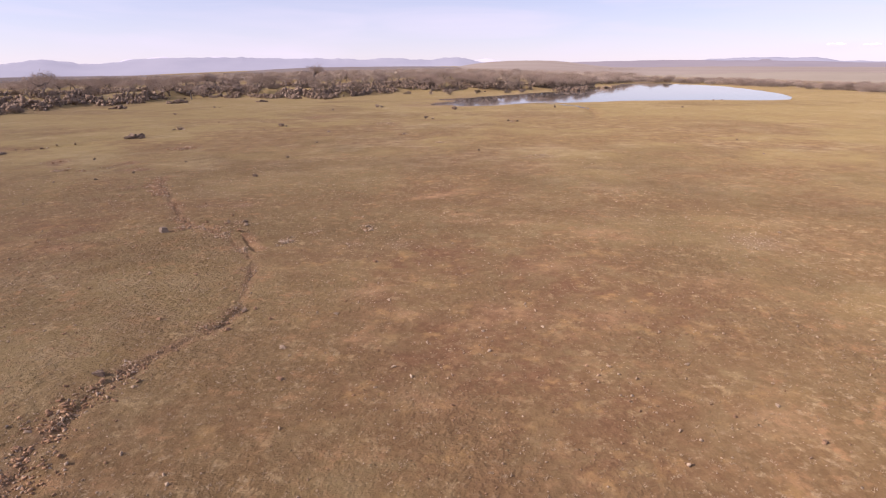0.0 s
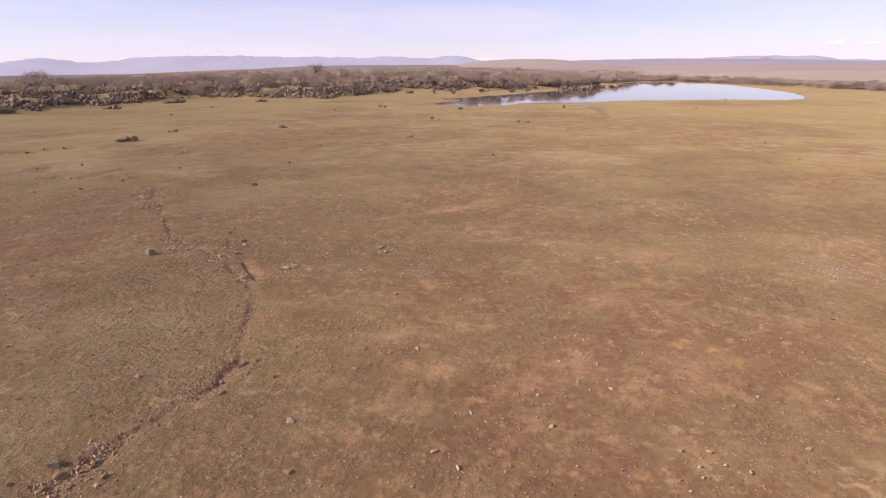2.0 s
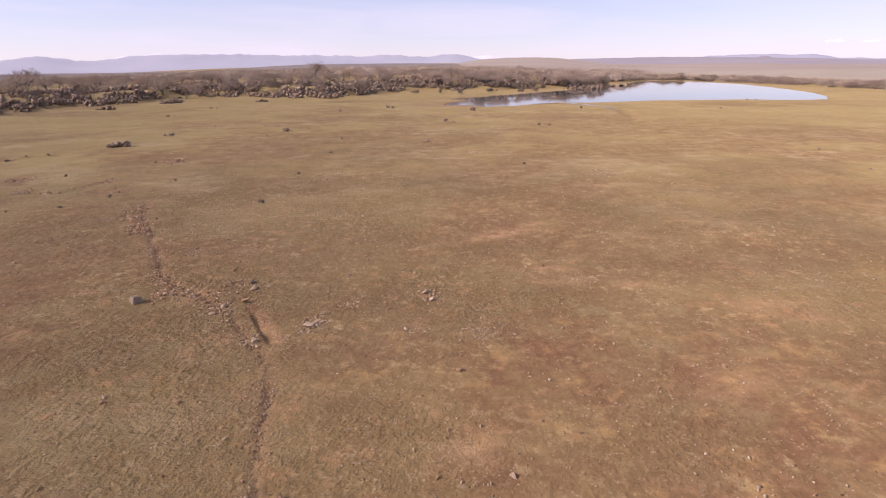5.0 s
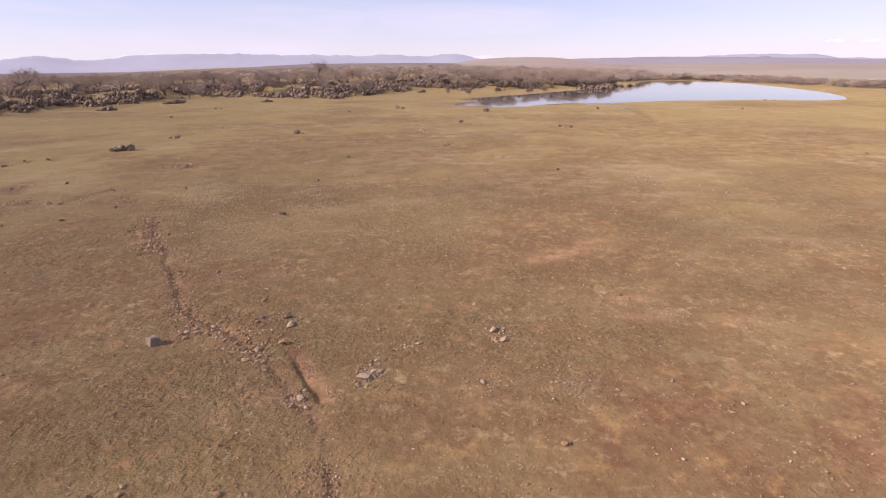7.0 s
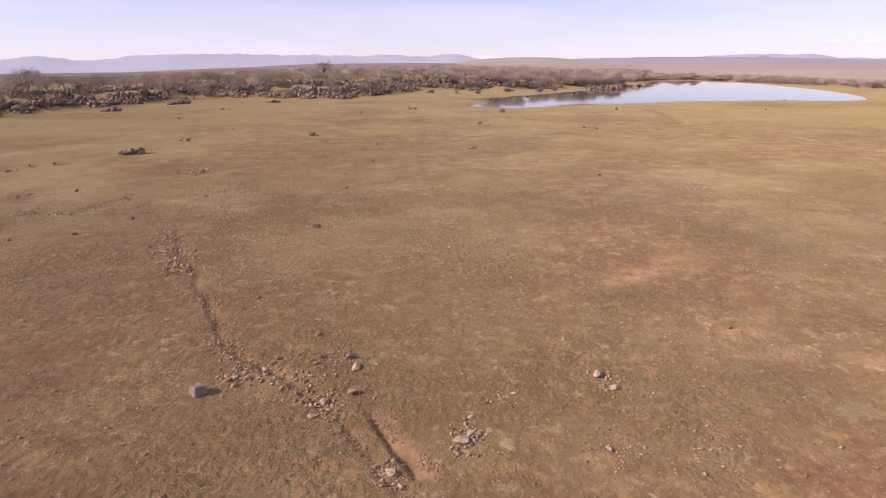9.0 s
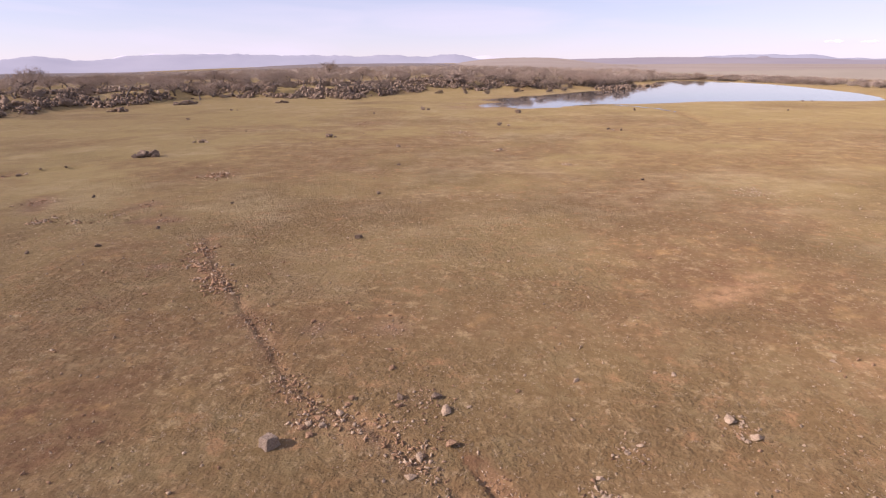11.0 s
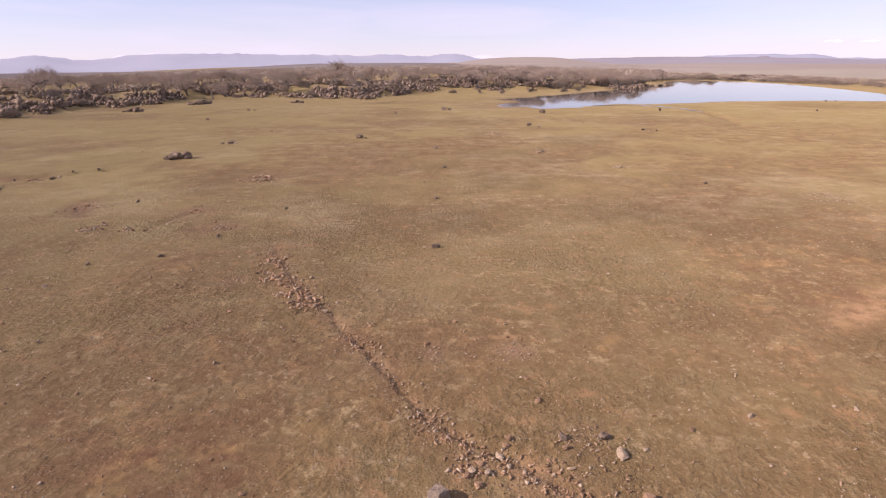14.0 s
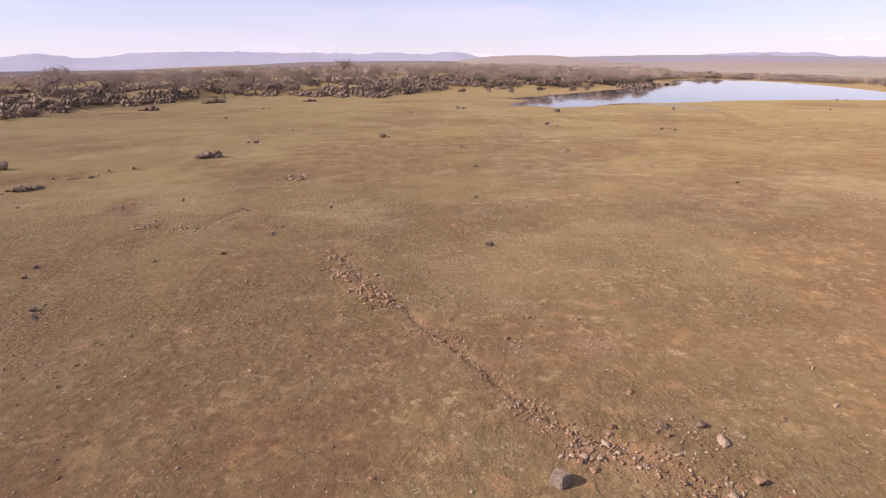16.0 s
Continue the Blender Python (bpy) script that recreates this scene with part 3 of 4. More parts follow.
def build_trickle():
    """A thin thread of water that runs into the pond over wet mud."""
    xy = []
    for (ax, ay), (bx, by) in zip(TRICKLE, TRICKLE[1:]):
        for k in range(8):
            xy.append((ax + (bx - ax) * k / 8, ay + (by - ay) * k / 8))
    xy = np.array(xy)
    z = height(xy[:, 0], xy[:, 1])
    bm, last = bmesh.new(), None
    for k, ((x, y), h) in enumerate(zip(xy, z)):
        w = 0.55 * (1 - k / len(xy)) + 0.12 + 0.15 * math.sin(k * 1.7)
        x += 0.35 * math.sin(k * 0.9)
        pair = [bm.verts.new((x + sx * w * 0.8, y + sx * w * 0.6, h + 0.05)) for sx in (-1, 1)]
        if last:
            bm.faces.new((last[0], last[1], pair[1], pair[0]))
        last = pair
    bmesh.ops.recalc_face_normals(bm, faces=bm.faces)
    if sum(f.normal.z for f in bm.faces) < 0:
        bmesh.ops.reverse_faces(bm, faces=bm.faces)
    tagged(part("water_trickle", bm, WATER), "thin trickle of water running into the pond", "water", kind="structure")


build_trickle()


# ---- distance ----
def ridge(name, mat, label, r0, crest_r, az0, az1, elevation, base_el, seed, rough, bend=0.8):
    """A far range: crest heights by bearing from an elevation function, slopes before and behind."""
    azs = np.arange(az0, az1 + 0.01, 0.12)
    rows = np.linspace(0, 1, 14) ** 1.6
    x, y = at_polar(r0 - 5, azs)
    verts = [np.stack([x, y, 7 + r0 * np.tan(np.radians(base_el - 2)) + 0 * azs], -1)]
    for u in rows:
        r = r0 + (crest_r - r0) * u
        x, y = at_polar(r, azs)
        crag = rough * (fbm(azs / 1.0 + 40, azs * 0 + seed, seed, 6) - 0.5)
        el = base_el + (elevation(azs) - base_el) * (u**bend) + crag * u**8
        n = rough * 0.5 * (fbm(azs / 2.4 + 9 * u, azs * 0 + 5 * u + 3, seed + 9, 3) - 0.5) * math.sin(math.pi * min(1, u))
        verts.append(np.stack([x, y, 7 + r * np.tan(np.radians(el + n))], -1))
    x, y = at_polar(crest_r + 250, azs)
    verts.append(np.stack([x, y, verts[-1][:, 2] - 180], -1))
    me = from_arrays(name, np.concatenate(verts), grid_faces(len(verts), len(azs)))
    ob = mesh_object(name, me, mat, smooth_faces=True)
    return tagged(ob, label, "mountains", kind="structure")


def peaks(*bumps, floor=0.0):
    return lambda az: floor + sum(h * np.exp(-np.abs((az - c) / w) ** p) for c, w, h, p in bumps)


ridge("backdrop_range", RANGE, "mountain range on the horizon, tinted blue for haze", 3900, 4500, -75, 12,
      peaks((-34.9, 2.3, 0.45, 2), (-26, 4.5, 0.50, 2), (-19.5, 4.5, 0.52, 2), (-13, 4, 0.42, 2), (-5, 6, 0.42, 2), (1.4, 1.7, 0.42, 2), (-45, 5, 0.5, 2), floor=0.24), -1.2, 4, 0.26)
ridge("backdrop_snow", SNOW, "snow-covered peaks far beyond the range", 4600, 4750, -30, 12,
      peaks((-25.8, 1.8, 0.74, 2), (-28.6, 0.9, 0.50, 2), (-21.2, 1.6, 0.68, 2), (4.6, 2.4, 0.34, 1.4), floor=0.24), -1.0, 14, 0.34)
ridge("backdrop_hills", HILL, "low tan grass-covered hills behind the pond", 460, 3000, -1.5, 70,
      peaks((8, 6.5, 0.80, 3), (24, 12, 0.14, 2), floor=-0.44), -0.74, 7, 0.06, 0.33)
ridge("backdrop_mesa", MESA, "flat-topped ridge beyond the hills, tinted mauve for haze", 3300, 4200, 9, 75,
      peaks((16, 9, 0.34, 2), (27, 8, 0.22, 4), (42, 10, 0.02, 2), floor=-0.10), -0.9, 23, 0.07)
ridge("backdrop_far_peak", RANGE, "far peak behind the flat ridge, tinted pale blue for haze", 4300, 4600, 14, 75,
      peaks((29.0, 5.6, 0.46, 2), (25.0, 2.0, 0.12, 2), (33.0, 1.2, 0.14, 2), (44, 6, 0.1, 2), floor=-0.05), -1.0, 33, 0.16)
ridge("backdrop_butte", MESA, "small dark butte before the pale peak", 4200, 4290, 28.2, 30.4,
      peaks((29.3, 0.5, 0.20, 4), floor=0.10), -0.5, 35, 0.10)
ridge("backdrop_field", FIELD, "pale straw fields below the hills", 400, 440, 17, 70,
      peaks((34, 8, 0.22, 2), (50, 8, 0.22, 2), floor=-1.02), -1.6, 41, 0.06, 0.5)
ridge("backdrop_plain", PLAIN, "olive-brown plain before the mountains, tinted for haze", 520, 1700, -78, 5,
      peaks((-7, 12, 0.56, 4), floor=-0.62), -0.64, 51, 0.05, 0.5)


def cloud(az, el, width, count, seed):
    rng = random.Random(seed)
    bm = bmesh.new()
    for k in range(count):
        s = width * rng.uniform(0.10, 0.22)
        m = Matrix.LocRotScale((rng.gauss(0, width * 0.28), rng.uniform(-40, 40), rng.gauss(0, width * 0.035)), None, (s * 1.6, s, s * rng.uniform(0.3, 0.5)))
        bmesh.ops.create_icosphere(bm, subdivisions=2, radius=1, matrix=m)
    for v in bm.verts:
        v.co += Vector(noise.noise_vector(v.co * 0.05)) * width * 0.05
    ob = part("cloud", bm, CLOUD, smooth_faces=True)
    x, y = at_polar(4700, az)
    ob.matrix_world = pose(float(x), float(y), 7 + 4700 * math.tan(radians(el)), 0, 0, -az)
    tagged(ob, "small flat white cloud low over the hills", "cloud", group="low clouds")


cloud(34.3, 1.36, 85, 12, 1)
cloud(36.6, 1.28, 85, 11, 2)
cloud(39.5, 1.3, 110, 12, 3)


# ---- rocks ----
def rock_mesh(seed, points=18, flat=0.7, chip=0.0, block=False):
    """An angular weathered stone of about one metre, its foot a little under z = 0."""
    rng = random.Random(seed)
    bm = bmesh.new()
    sx, sy = rng.uniform(0.9, 1.35), rng.uniform(0.55, 0.95)
    for _ in range(points):
        p = Vector((rng.gauss(0, 1), rng.gauss(0, 1), rng.gauss(0, 1))).normalized() * 0.5 * rng.uniform(0.72, 1.08)
        if block:  # squared off, as lava breaks
            p = Vector([math.copysign(min(abs(c) * 1.25, 0.40 + 0.05 * rng.random()), c) for c in p])
        bm.verts.new((p.x * sx, p.y * sy, p.z * flat + 0.33 * flat))
    bmesh.ops.convex_hull(bm, input=bm.verts)
    bmesh.ops.delete(bm, geom=[v for v in bm.verts if not v.link_faces], context="VERTS")
    if chip:
        bmesh.ops.bevel(bm, geom=list(bm.edges), offset=0.035, segments=1, affect="EDGES")
        bmesh.ops.triangulate(bm, faces=bm.faces)
        bmesh.ops.subdivide_edges(bm, edges=bm.edges, cuts=1, use_grid_fill=True)
        for v in bm.verts:
            v.co += Vector(noise.noise_vector(v.co * 4.0 + Vector((seed, 0, 0)))) * chip
    bmesh.ops.triangulate(bm, faces=bm.faces)
    me = bpy.data.meshes.new("rock")
    bm.to_mesh(me)
    bm.free()
    return me


def rock_set(mat, seed, count=8, flat=0.7):
    out = [rock_mesh(seed + k, 13 + k % 4, flat, 0.026, k % 2 == 0) for k in range(count)]
    for me in out:
        me.materials.append(mat)
    return out


ROCKS = {"dark": rock_set(BASALT, 100), "pale": rock_set(GREYSTONE, 200, flat=0.48), "red": rock_set(REDSTONE, 300, flat=0.55)}
LABELS = {"dark": "dark basalt rock lying in the grass", "pale": "pale weathered stone lying in the grass", "red": "red-brown weathered stone lying on dry soil"}


def ground_at(x, y):
    return float(height(np.array([x]), np.array([y]))[0])


def rock(x, y, size, kind, rng, label="", tall=1.0):
    ob = new("rock", rng.choice(ROCKS[kind]))
    ob.matrix_world = pose(x, y, ground_at(x, y) - 0.04 * size, rng.uniform(-8, 8), rng.uniform(-8, 8), rng.uniform(0, 360)) @ Matrix.Diagonal((size, size, size * tall, 1))
    return tagged(ob, label or LABELS[kind], "rock", group="loose rocks on the grassland")


rng = random.Random(7)
def boulder_mesh(seed):
    """A squarish upright boulder of about one metre with broken corners and a pitted skin."""
    rng = random.Random(seed)
    bm = bmesh.new()
    bmesh.ops.create_cube(bm, size=1.0)
    for v in bm.verts:
        top = v.co.z > 0
        v.co = Vector((v.co.x * (0.80 if top else 1.08), v.co.y * (0.74 if top else 0.92), v.co.z * 0.92 + 0.36)) + Vector((rng.uniform(-0.1, 0.1), rng.uniform(-0.1, 0.1), rng.uniform(-0.09, 0.09)))
    bmesh.ops.bevel(bm, geom=list(bm.edges), offset=0.13, segments=2, profile=0.55, affect="EDGES")
    bmesh.ops.triangulate(bm, faces=bm.faces)
    bmesh.ops.subdivide_edges(bm, edges=bm.edges, cuts=2, use_grid_fill=True)
    for v in bm.verts:
        v.co += Vector(noise.noise_vector(v.co * 2.2 + Vector((seed, 0, 0)))) * 0.07 + Vector(noise.noise_vector(v.co * 8.0)) * 0.018
    bmesh.ops.triangulate(bm, faces=bm.faces)
    me = bpy.data.meshes.new("boulder")
    bm.to_mesh(me)
    bm.free()
    me.materials.append(BOULDER)
    return me


boulder = new("boulder", boulder_mesh(5))
boulder.matrix_world = pose(-12.6, 24.0, ground_at(-12.6, 24.0) - 0.03, 4, -6, 50) @ Matrix.Diagonal((0.31, 0.31, 0.33, 1))
tagged(boulder, "pale grey boulder casting a shadow beside the gully", "boulder")
for x, y, size, kind in ((-12.72, 37.1, 0.42, "dark"), (-13.15, 37.15, 0.2, "pale"), (-12.72, 45.5, 0.40, "dark"), (-20.25, 70.6, 0.85, "dark"), (-19.6, 70.4, 0.4, "dark"), (2.0, 95.8, 1.35, "dark"), (19.7, 98.4, 1.0, "dark"), (-11.8, 102.8, 1.3, "dark"), (-10.9, 102.6, 0.8, "dark"),
                         (-2.45, 19.75, 0.24, "red"), (-9.2, 25.0, 0.40, "pale"), (-9.38, 25.5, 0.30, "dark"), (-9.1, 23.9, 0.36, "red"), (-10.2, 25.5, 0.30, "dark"), (-10.2, 25.2, 0.24, "dark"), (-11.25, 25.5, 0.26, "red"), (-3.85, 26.35, 0.22, "pale"), (-6.2, 26.15, 0.28, "pale"), (-7.6, 25.7, 0.2, "red"),
                         (3.3, 48.6, 0.34, "dark"), (14.9, 23.05, 0.30, "pale"), (1.35, 12.8, 0.18, "pale"), (-4.15, 13.0, 0.26, "pale"), (-3.8, 11.5, 0.22, "dark"), (-3.9, 22.0, 0.24, "pale"), (-3.2, 22.0, 0.18, "pale"), (-12.15, 30.6, 0.22, "dark"), (-12.9, 29.3, 0.2, "dark"), (-10.45, 26.7, 0.22, "dark"), (-10.6, 27.6, 0.18, "red"),
                         (-8.25, 11.7, 0.34, "dark"), (-8.0, 11.45, 0.26, "dark"), (-6.7, 22.25, 0.46, "pale"), (-6.55, 22.5, 0.24, "pale"), (-6.8, 21.9, 0.22, "pale"), (-6.5, 23.0, 0.24, "pale"), (-5.5, 23.85, 0.24, "pale"), (-3.4, 24.6, 0.42, "pale"), (-3.15, 24.05, 0.38, "pale"),
                         (-12.0, 24.65, 0.27, "pale"), (-11.72, 24.6, 0.30, "pale"), (-11.85, 24.85, 0.24, "red"), (-12.1, 24.5, 0.2, "red"), (-11.45, 25.1, 0.28, "pale"), (-11.3, 25.35, 0.2, "red"), (-11.9, 24.3, 0.24, "red"), (-9.7, 23.6, 0.34, "pale"), (-9.9, 23.4, 0.2, "red"), (-9.85, 23.1, 0.28, "pale"), (-10.15, 23.65, 0.2, "red"),
                         (-8.05, 21.4, 0.36, "pale"), (-7.85, 21.1, 0.24, "pale"), (-8.35, 21.6, 0.18, "red"), (-6.2, 14.6, 0.24, "red"), (-6.0, 15.5, 0.30, "dark"), (-6.0, 14.1, 0.22, "dark"), (-5.0, 14.8, 0.22, "dark"), (-3.1, 15.1, 0.22, "pale"), (-5.7, 15.6, 0.2, "dark"), (-8.3, 14.8, 0.24, "dark"), (-8.8, 18.5, 0.2, "dark"), (-1.6, 16.1, 0.26, "pale"),
                         (-16.9, 34.0, 0.3, "pale"), (-15.95, 31.4, 0.3, "pale"), (-16.25, 31.9, 0.2, "red"), (-25.4, 35.5, 0.30, "dark"), (-29.5, 35.0, 0.3, "dark"), (-29.2, 34.0, 0.32, "dark"), (-25.6, 33.5, 0.32, "pale"), (-27.0, 31.3, 0.32, "dark"), (-26.6, 30.8, 0.3, "dark"), (-23.1, 36.3, 0.3, "dark"),
                         (-18.75, 31.4, 0.24, "dark"), (-21.3, 34.8, 0.22, "pale"), (-25.0, 30.8, 0.22, "dark"), (-28.6, 45.2, 0.36, "dark"), (-21.9, 38.8, 0.3, "dark"), (-12.9, 63.4, 0.5, "dark"), (-12.2, 54.3, 0.4, "dark"), (-18.6, 96.5, 0.6, "dark"), (-42.5, 89.5, 0.6, "dark"), (-42.2, 104.6, 0.6, "dark"), (-41.2, 104.6, 0.5, "dark"),
                         (-2.2, 80.2, 0.85, "dark"), (-1.3, 79.4, 0.8, "pale"), (-4.6, 61.0, 0.4, "pale"), (-4.1, 61.5, 0.36, "dark"), (8.9, 74.9, 0.45, "dark"), (10.0, 74.0, 0.5, "dark"), (-45.5, 54.6, 1.3, "dark"), (-40.0, 51.8, 0.34, "dark"), (-38.2, 51.3, 0.3, "dark"), (-37.3, 51.5, 0.36, "dark"),
                         (-37.6, 54.0, 0.3, "dark"), (-36.4, 55.0, 0.34, "dark"), (55.0, 114.6, 0.7, "dark"), (56.8, 114.9, 0.5, "dark"), (40.7, 95.4, 0.6, "dark"), (24.7, 73.9, 0.4, "dark"), (22.0, 52.0, 0.3, "pale"), (0.2, 26.8, 0.22, "pale")):
    rock(x, y, size * 0.85, "red" if kind == "dark" and size < 0.28 and y < 40 else kind, rng)
# stray stones
for _ in range(150):
    x, y = rng.uniform(-24, 13), rng.uniform(7, 42)
    rock(x, y, rng.uniform(0.08, 0.16), rng.choice(("pale", "red", "red", "pale")), rng, "small loose stone half sunk in dry grass")


for _ in range(34):
    x, y = rng.uniform(-38, 34), rng.uniform(42, 96)
    rock(x, y, rng.uniform(0.12, 0.24), rng.choice(("pale", "dark", "dark", "red")), rng, "small loose stone on open dry grass")


def rock_pile(x, y, width, depth, count, size, label, turn=0.0):
    """Boulders thrown together, the largest in the middle, small ones at the edge."""
    pile = new("rock_pile")
    pile.location = (x, y, ground_at(x, y))
    c, n = math.cos(radians(turn)), math.sin(radians(turn))
    for k in range(count):
        u = k / count
        a, rad = rng.uniform(0, 6.283), 0.5 * (0.15 + 0.85 * u)
        px, py = math.cos(a) * rad * width, math.sin(a) * rad * depth
        px, py = px * c - py * n, px * n + py * c
        s = size * (1.35 - 0.85 * u) * rng.uniform(0.8, 1.15)
        ob = new("boulder", rng.choice(ROCKS["dark" if rng.random() < 0.8 else "pale"]))
        ob.parent = pile
        lift = 0.25 * size * rng.random() * (1 - u)
        ob.matrix_local = pose(px, py, ground_at(x + px, y + py) - pile.location.z - 0.08 * s + lift, rng.uniform(-20, 20), rng.uniform(-20, 20), rng.uniform(0, 360)) @ Matrix.Diagonal((s * 1.15, s, s * 0.85, 1))
    return tagged(pile, label, "rock pile", group="rock piles on the grassland")


rock_pile(-32.8, 59.1, 2.2, 1.1, 16, 0.95, "pile of dark basalt boulders on open grass", 10)
rock_pile(-31.5, 67.2, 1.9, 0.7, 8, 0.62, "few dark basalt boulders on open grass", -10)
rock_pile(-59.3, 103.5, 3.6, 1.2, 15, 0.95, "low row of reddish basalt boulders")
rock_pile(-55.2, 118.5, 5.2, 1.8, 22, 1.25, "low row of dark basalt boulders before the rim", 50)
rock_pile(-38.6, 121.5, 3.6, 1.3, 12, 0.8, "scattered dark basalt boulders before the rim")
for x, y in ((57.5, 190.0), (53.0, 187.0), (48.0, 183.0), (43.0, 177.0), (37.5, 170.5)):
    rock_pile(x, y, 6.0, 4.0, 18, 1.1, "dark basalt boulders along the pond's far shore", 40)
rock_pile(-39.1, 48.0, 2.6, 1.1, 26, 0.46, "dark stones heaped along a worn track", 45)


def joined(name, items, mat, parent=None, label="", category="", kind="stuff", smooth_faces=False):
    """Many small copies of few meshes as one mesh. items: mesh vertices, faces, matrix."""
    vs, fs, n = [], [], 0
    for v, f, m in items:
        a = np.array(m)
        vs.append(v @ a[:3, :3].T + a[:3, 3])
        fs.append(f + n)
        n += len(v)
    ob = mesh_object(name, from_arrays(name, np.concatenate(vs), np.concatenate(fs)), mat, parent, smooth_faces=smooth_faces)
    return tagged(ob, label, category, kind=kind)


def arrays_of(me):
    v = np.empty(len(me.vertices) * 3)
    me.vertices.foreach_get("co", v)
    f = np.array([p.vertices[:] for p in me.polygons])
    return v.reshape(-1, 3), f


# the lava rim: single boulders nearest, rubble behind them
outcrop = new("rock_outcrop")
tagged(outcrop, "long broken rim of dark basalt boulders", "rock outcrop")
BIG = [arrays_of(rock_mesh(400 + k, 9, 0.95, 0.0, k % 4 > 0)) for k in range(12)]
placed, rubble = 0, []
r_az = np.array([rng.uniform(-50, 17) for _ in range(46000)])
r_back = np.array([rng.random() ** 1.15 * 46 for _ in r_az])
r_x, r_y = at_polar(rim(r_az) + r_back + 7 * (vnoise(r_az * 0.8, r_az * 0, 93) - 0.4) + np.array([rng.gauss(0, 1.2) for _ in r_az]), r_az)
r_z = height(r_x, r_y)
r_dens = 0.75 * vnoise(r_x / 9.0, r_y / 9.0, 91) + 0.5 * vnoise(r_x / 3.0, r_y / 3.0, 92) - 0.12 * smooth(-6, 6, r_az) + 0.10 * smooth(10, 2, r_back) - 0.006 * np.maximum(0, r_back - 8)
for x, y, z, back, dens in zip(r_x, r_y, r_z, r_back, r_dens):
    if dens < 0.50:
        continue
    s = rng.uniform(0.22, 0.48) + 0.8 * rng.random() ** 6
    m = pose(x, y, z + rng.uniform(-0.15, 0.25) * s, rng.uniform(-30, 30), rng.uniform(-30, 30), rng.uniform(0, 360)) @ Matrix.Diagonal((s * 1.2, s, s * rng.uniform(0.8, 1.3), 1))
    if back < 5 and placed < 300 and rng.random() < 0.5:
        ob = new("boulder", rng.choice(ROCKS["dark"]))
        ob.parent = outcrop
        ob.matrix_world = m
        placed += 1
    else:
        v, f = rng.choice(BIG)
        rubble.append((v, f, m))
joined("rubble", rubble, BASALT, outcrop)


# gravel and grass, far too many to count
def scatter_gravel():
    small = [arrays_of(rock_mesh(500 + k, 9, 0.8)) for k in range(6)]
    sets = {"red": [], "pale": []}
    for cx, cy, rr, count, size in GRAVEL:
        px = cx + np.array([rng.gauss(0, rr * 0.42) for _ in range(count)])
        py = cy + np.array([rng.gauss(0, rr * 0.5) for _ in range(count)])
        pz = height(px, py)
        for x, y, z in zip(px, py, pz):
            s = size * (0.6 + 2.2 * rng.random() ** 3)
            m = pose(x, y, z - 0.08 * s, rng.uniform(-20, 20), rng.uniform(-20, 20), rng.uniform(0, 360)) @ Matrix.Diagonal((s * 1.2, s, s * 0.8, 1))
            sets["pale" if rng.random() < (0.85 if cx > -9.5 and cy > 20 else 0.35) else "red"].append((*rng.choice(small), m))
    for line, wide, count, size in STRIPS:
        legs = list(zip(line, line[1:]))
        far = [math.hypot(b[0] - a[0], b[1] - a[1]) for a, b in legs]
        for (a, b), leg in zip(legs, far):
            n = int(count * leg / sum(far))
            u = np.array([rng.random() for _ in range(n)])
            px = a[0] + (b[0] - a[0]) * u + np.array([rng.gauss(0, wide) for _ in range(n)])
            py = a[1] + (b[1] - a[1]) * u + np.array([rng.gauss(0, wide * 0.7) for _ in range(n)])
            keep = vnoise(px / 0.55, py / 0.55, 96)
            for x, y, z, q in zip(px, py, height(px, py), keep):
                if q > 0.30:
                    s = size * (0.45 + 1.9 * rng.random() ** 3)
                    m = pose(x, y, z - 0.08 * s, rng.uniform(-25, 25), rng.uniform(-25, 25), rng.uniform(0, 360)) @ Matrix.Diagonal((s * 1.2, s, s * 0.8, 1))
                    sets["pale" if rng.random() < 0.25 else "red"].append((*rng.choice(small), m))
    for (ax, ay), (bx, by) in zip(GULLY, GULLY[1:]):
        n = int(48 * math.hypot(bx - ax, by - ay))
        u = np.array([rng.random() for _ in range(n)])
        px = ax + (bx - ax) * u + np.array([rng.gauss(0.08, 0.11) for _ in range(n)])
        py = ay + (by - ay) * u + np.array([rng.gauss(0, 0.11) for _ in range(n)])
        keep = vnoise(px / 0.9, py / 0.9, 95)
        for x, y, z, q in zip(px, py, height(px, py), keep):
            if q > 0.45:
                s = 0.025 + 0.075 * rng.random() ** 2
                m = pose(x, y, z - 0.1 * s, rng.uniform(-20, 20), rng.uniform(-20, 20), rng.uniform(0, 360)) @ Matrix.Diagonal((s, s, s, 1))
                sets["pale" if rng.random() < 0.3 else "red"].append((*rng.choice(small), m))
    count = 17000
    px = np.array([rng.uniform(-28, 15) for _ in range(count)])
    py = np.array([6 + 32 * rng.random() ** 1.3 for _ in range(count)])
    pz = height(px, py)
    cv = cover(px, py)
    for x, y, z, c in zip(px, py, pz, cv):
        if rng.random() > 0.25 + 0.9 * c[0] + 0.6 * c[3]:
            continue
        s = 0.018 + 0.06 * rng.random() ** 3.5
        m = pose(x, y, z - 0.1 * s, rng.uniform(-20, 20), rng.uniform(-20, 20), rng.uniform(0, 360)) @ Matrix.Diagonal((s, s, s, 1))
        sets["pale" if rng.random() < 0.55 else "red"].append((*rng.choice(small), m))
    # hand-sized stones in loose swarms
    count = 5200
    px = np.array([rng.uniform(-27, 15) for _ in range(count)])
    py = np.array([7 + 38 * rng.random() ** 1.2 for _ in range(count)])
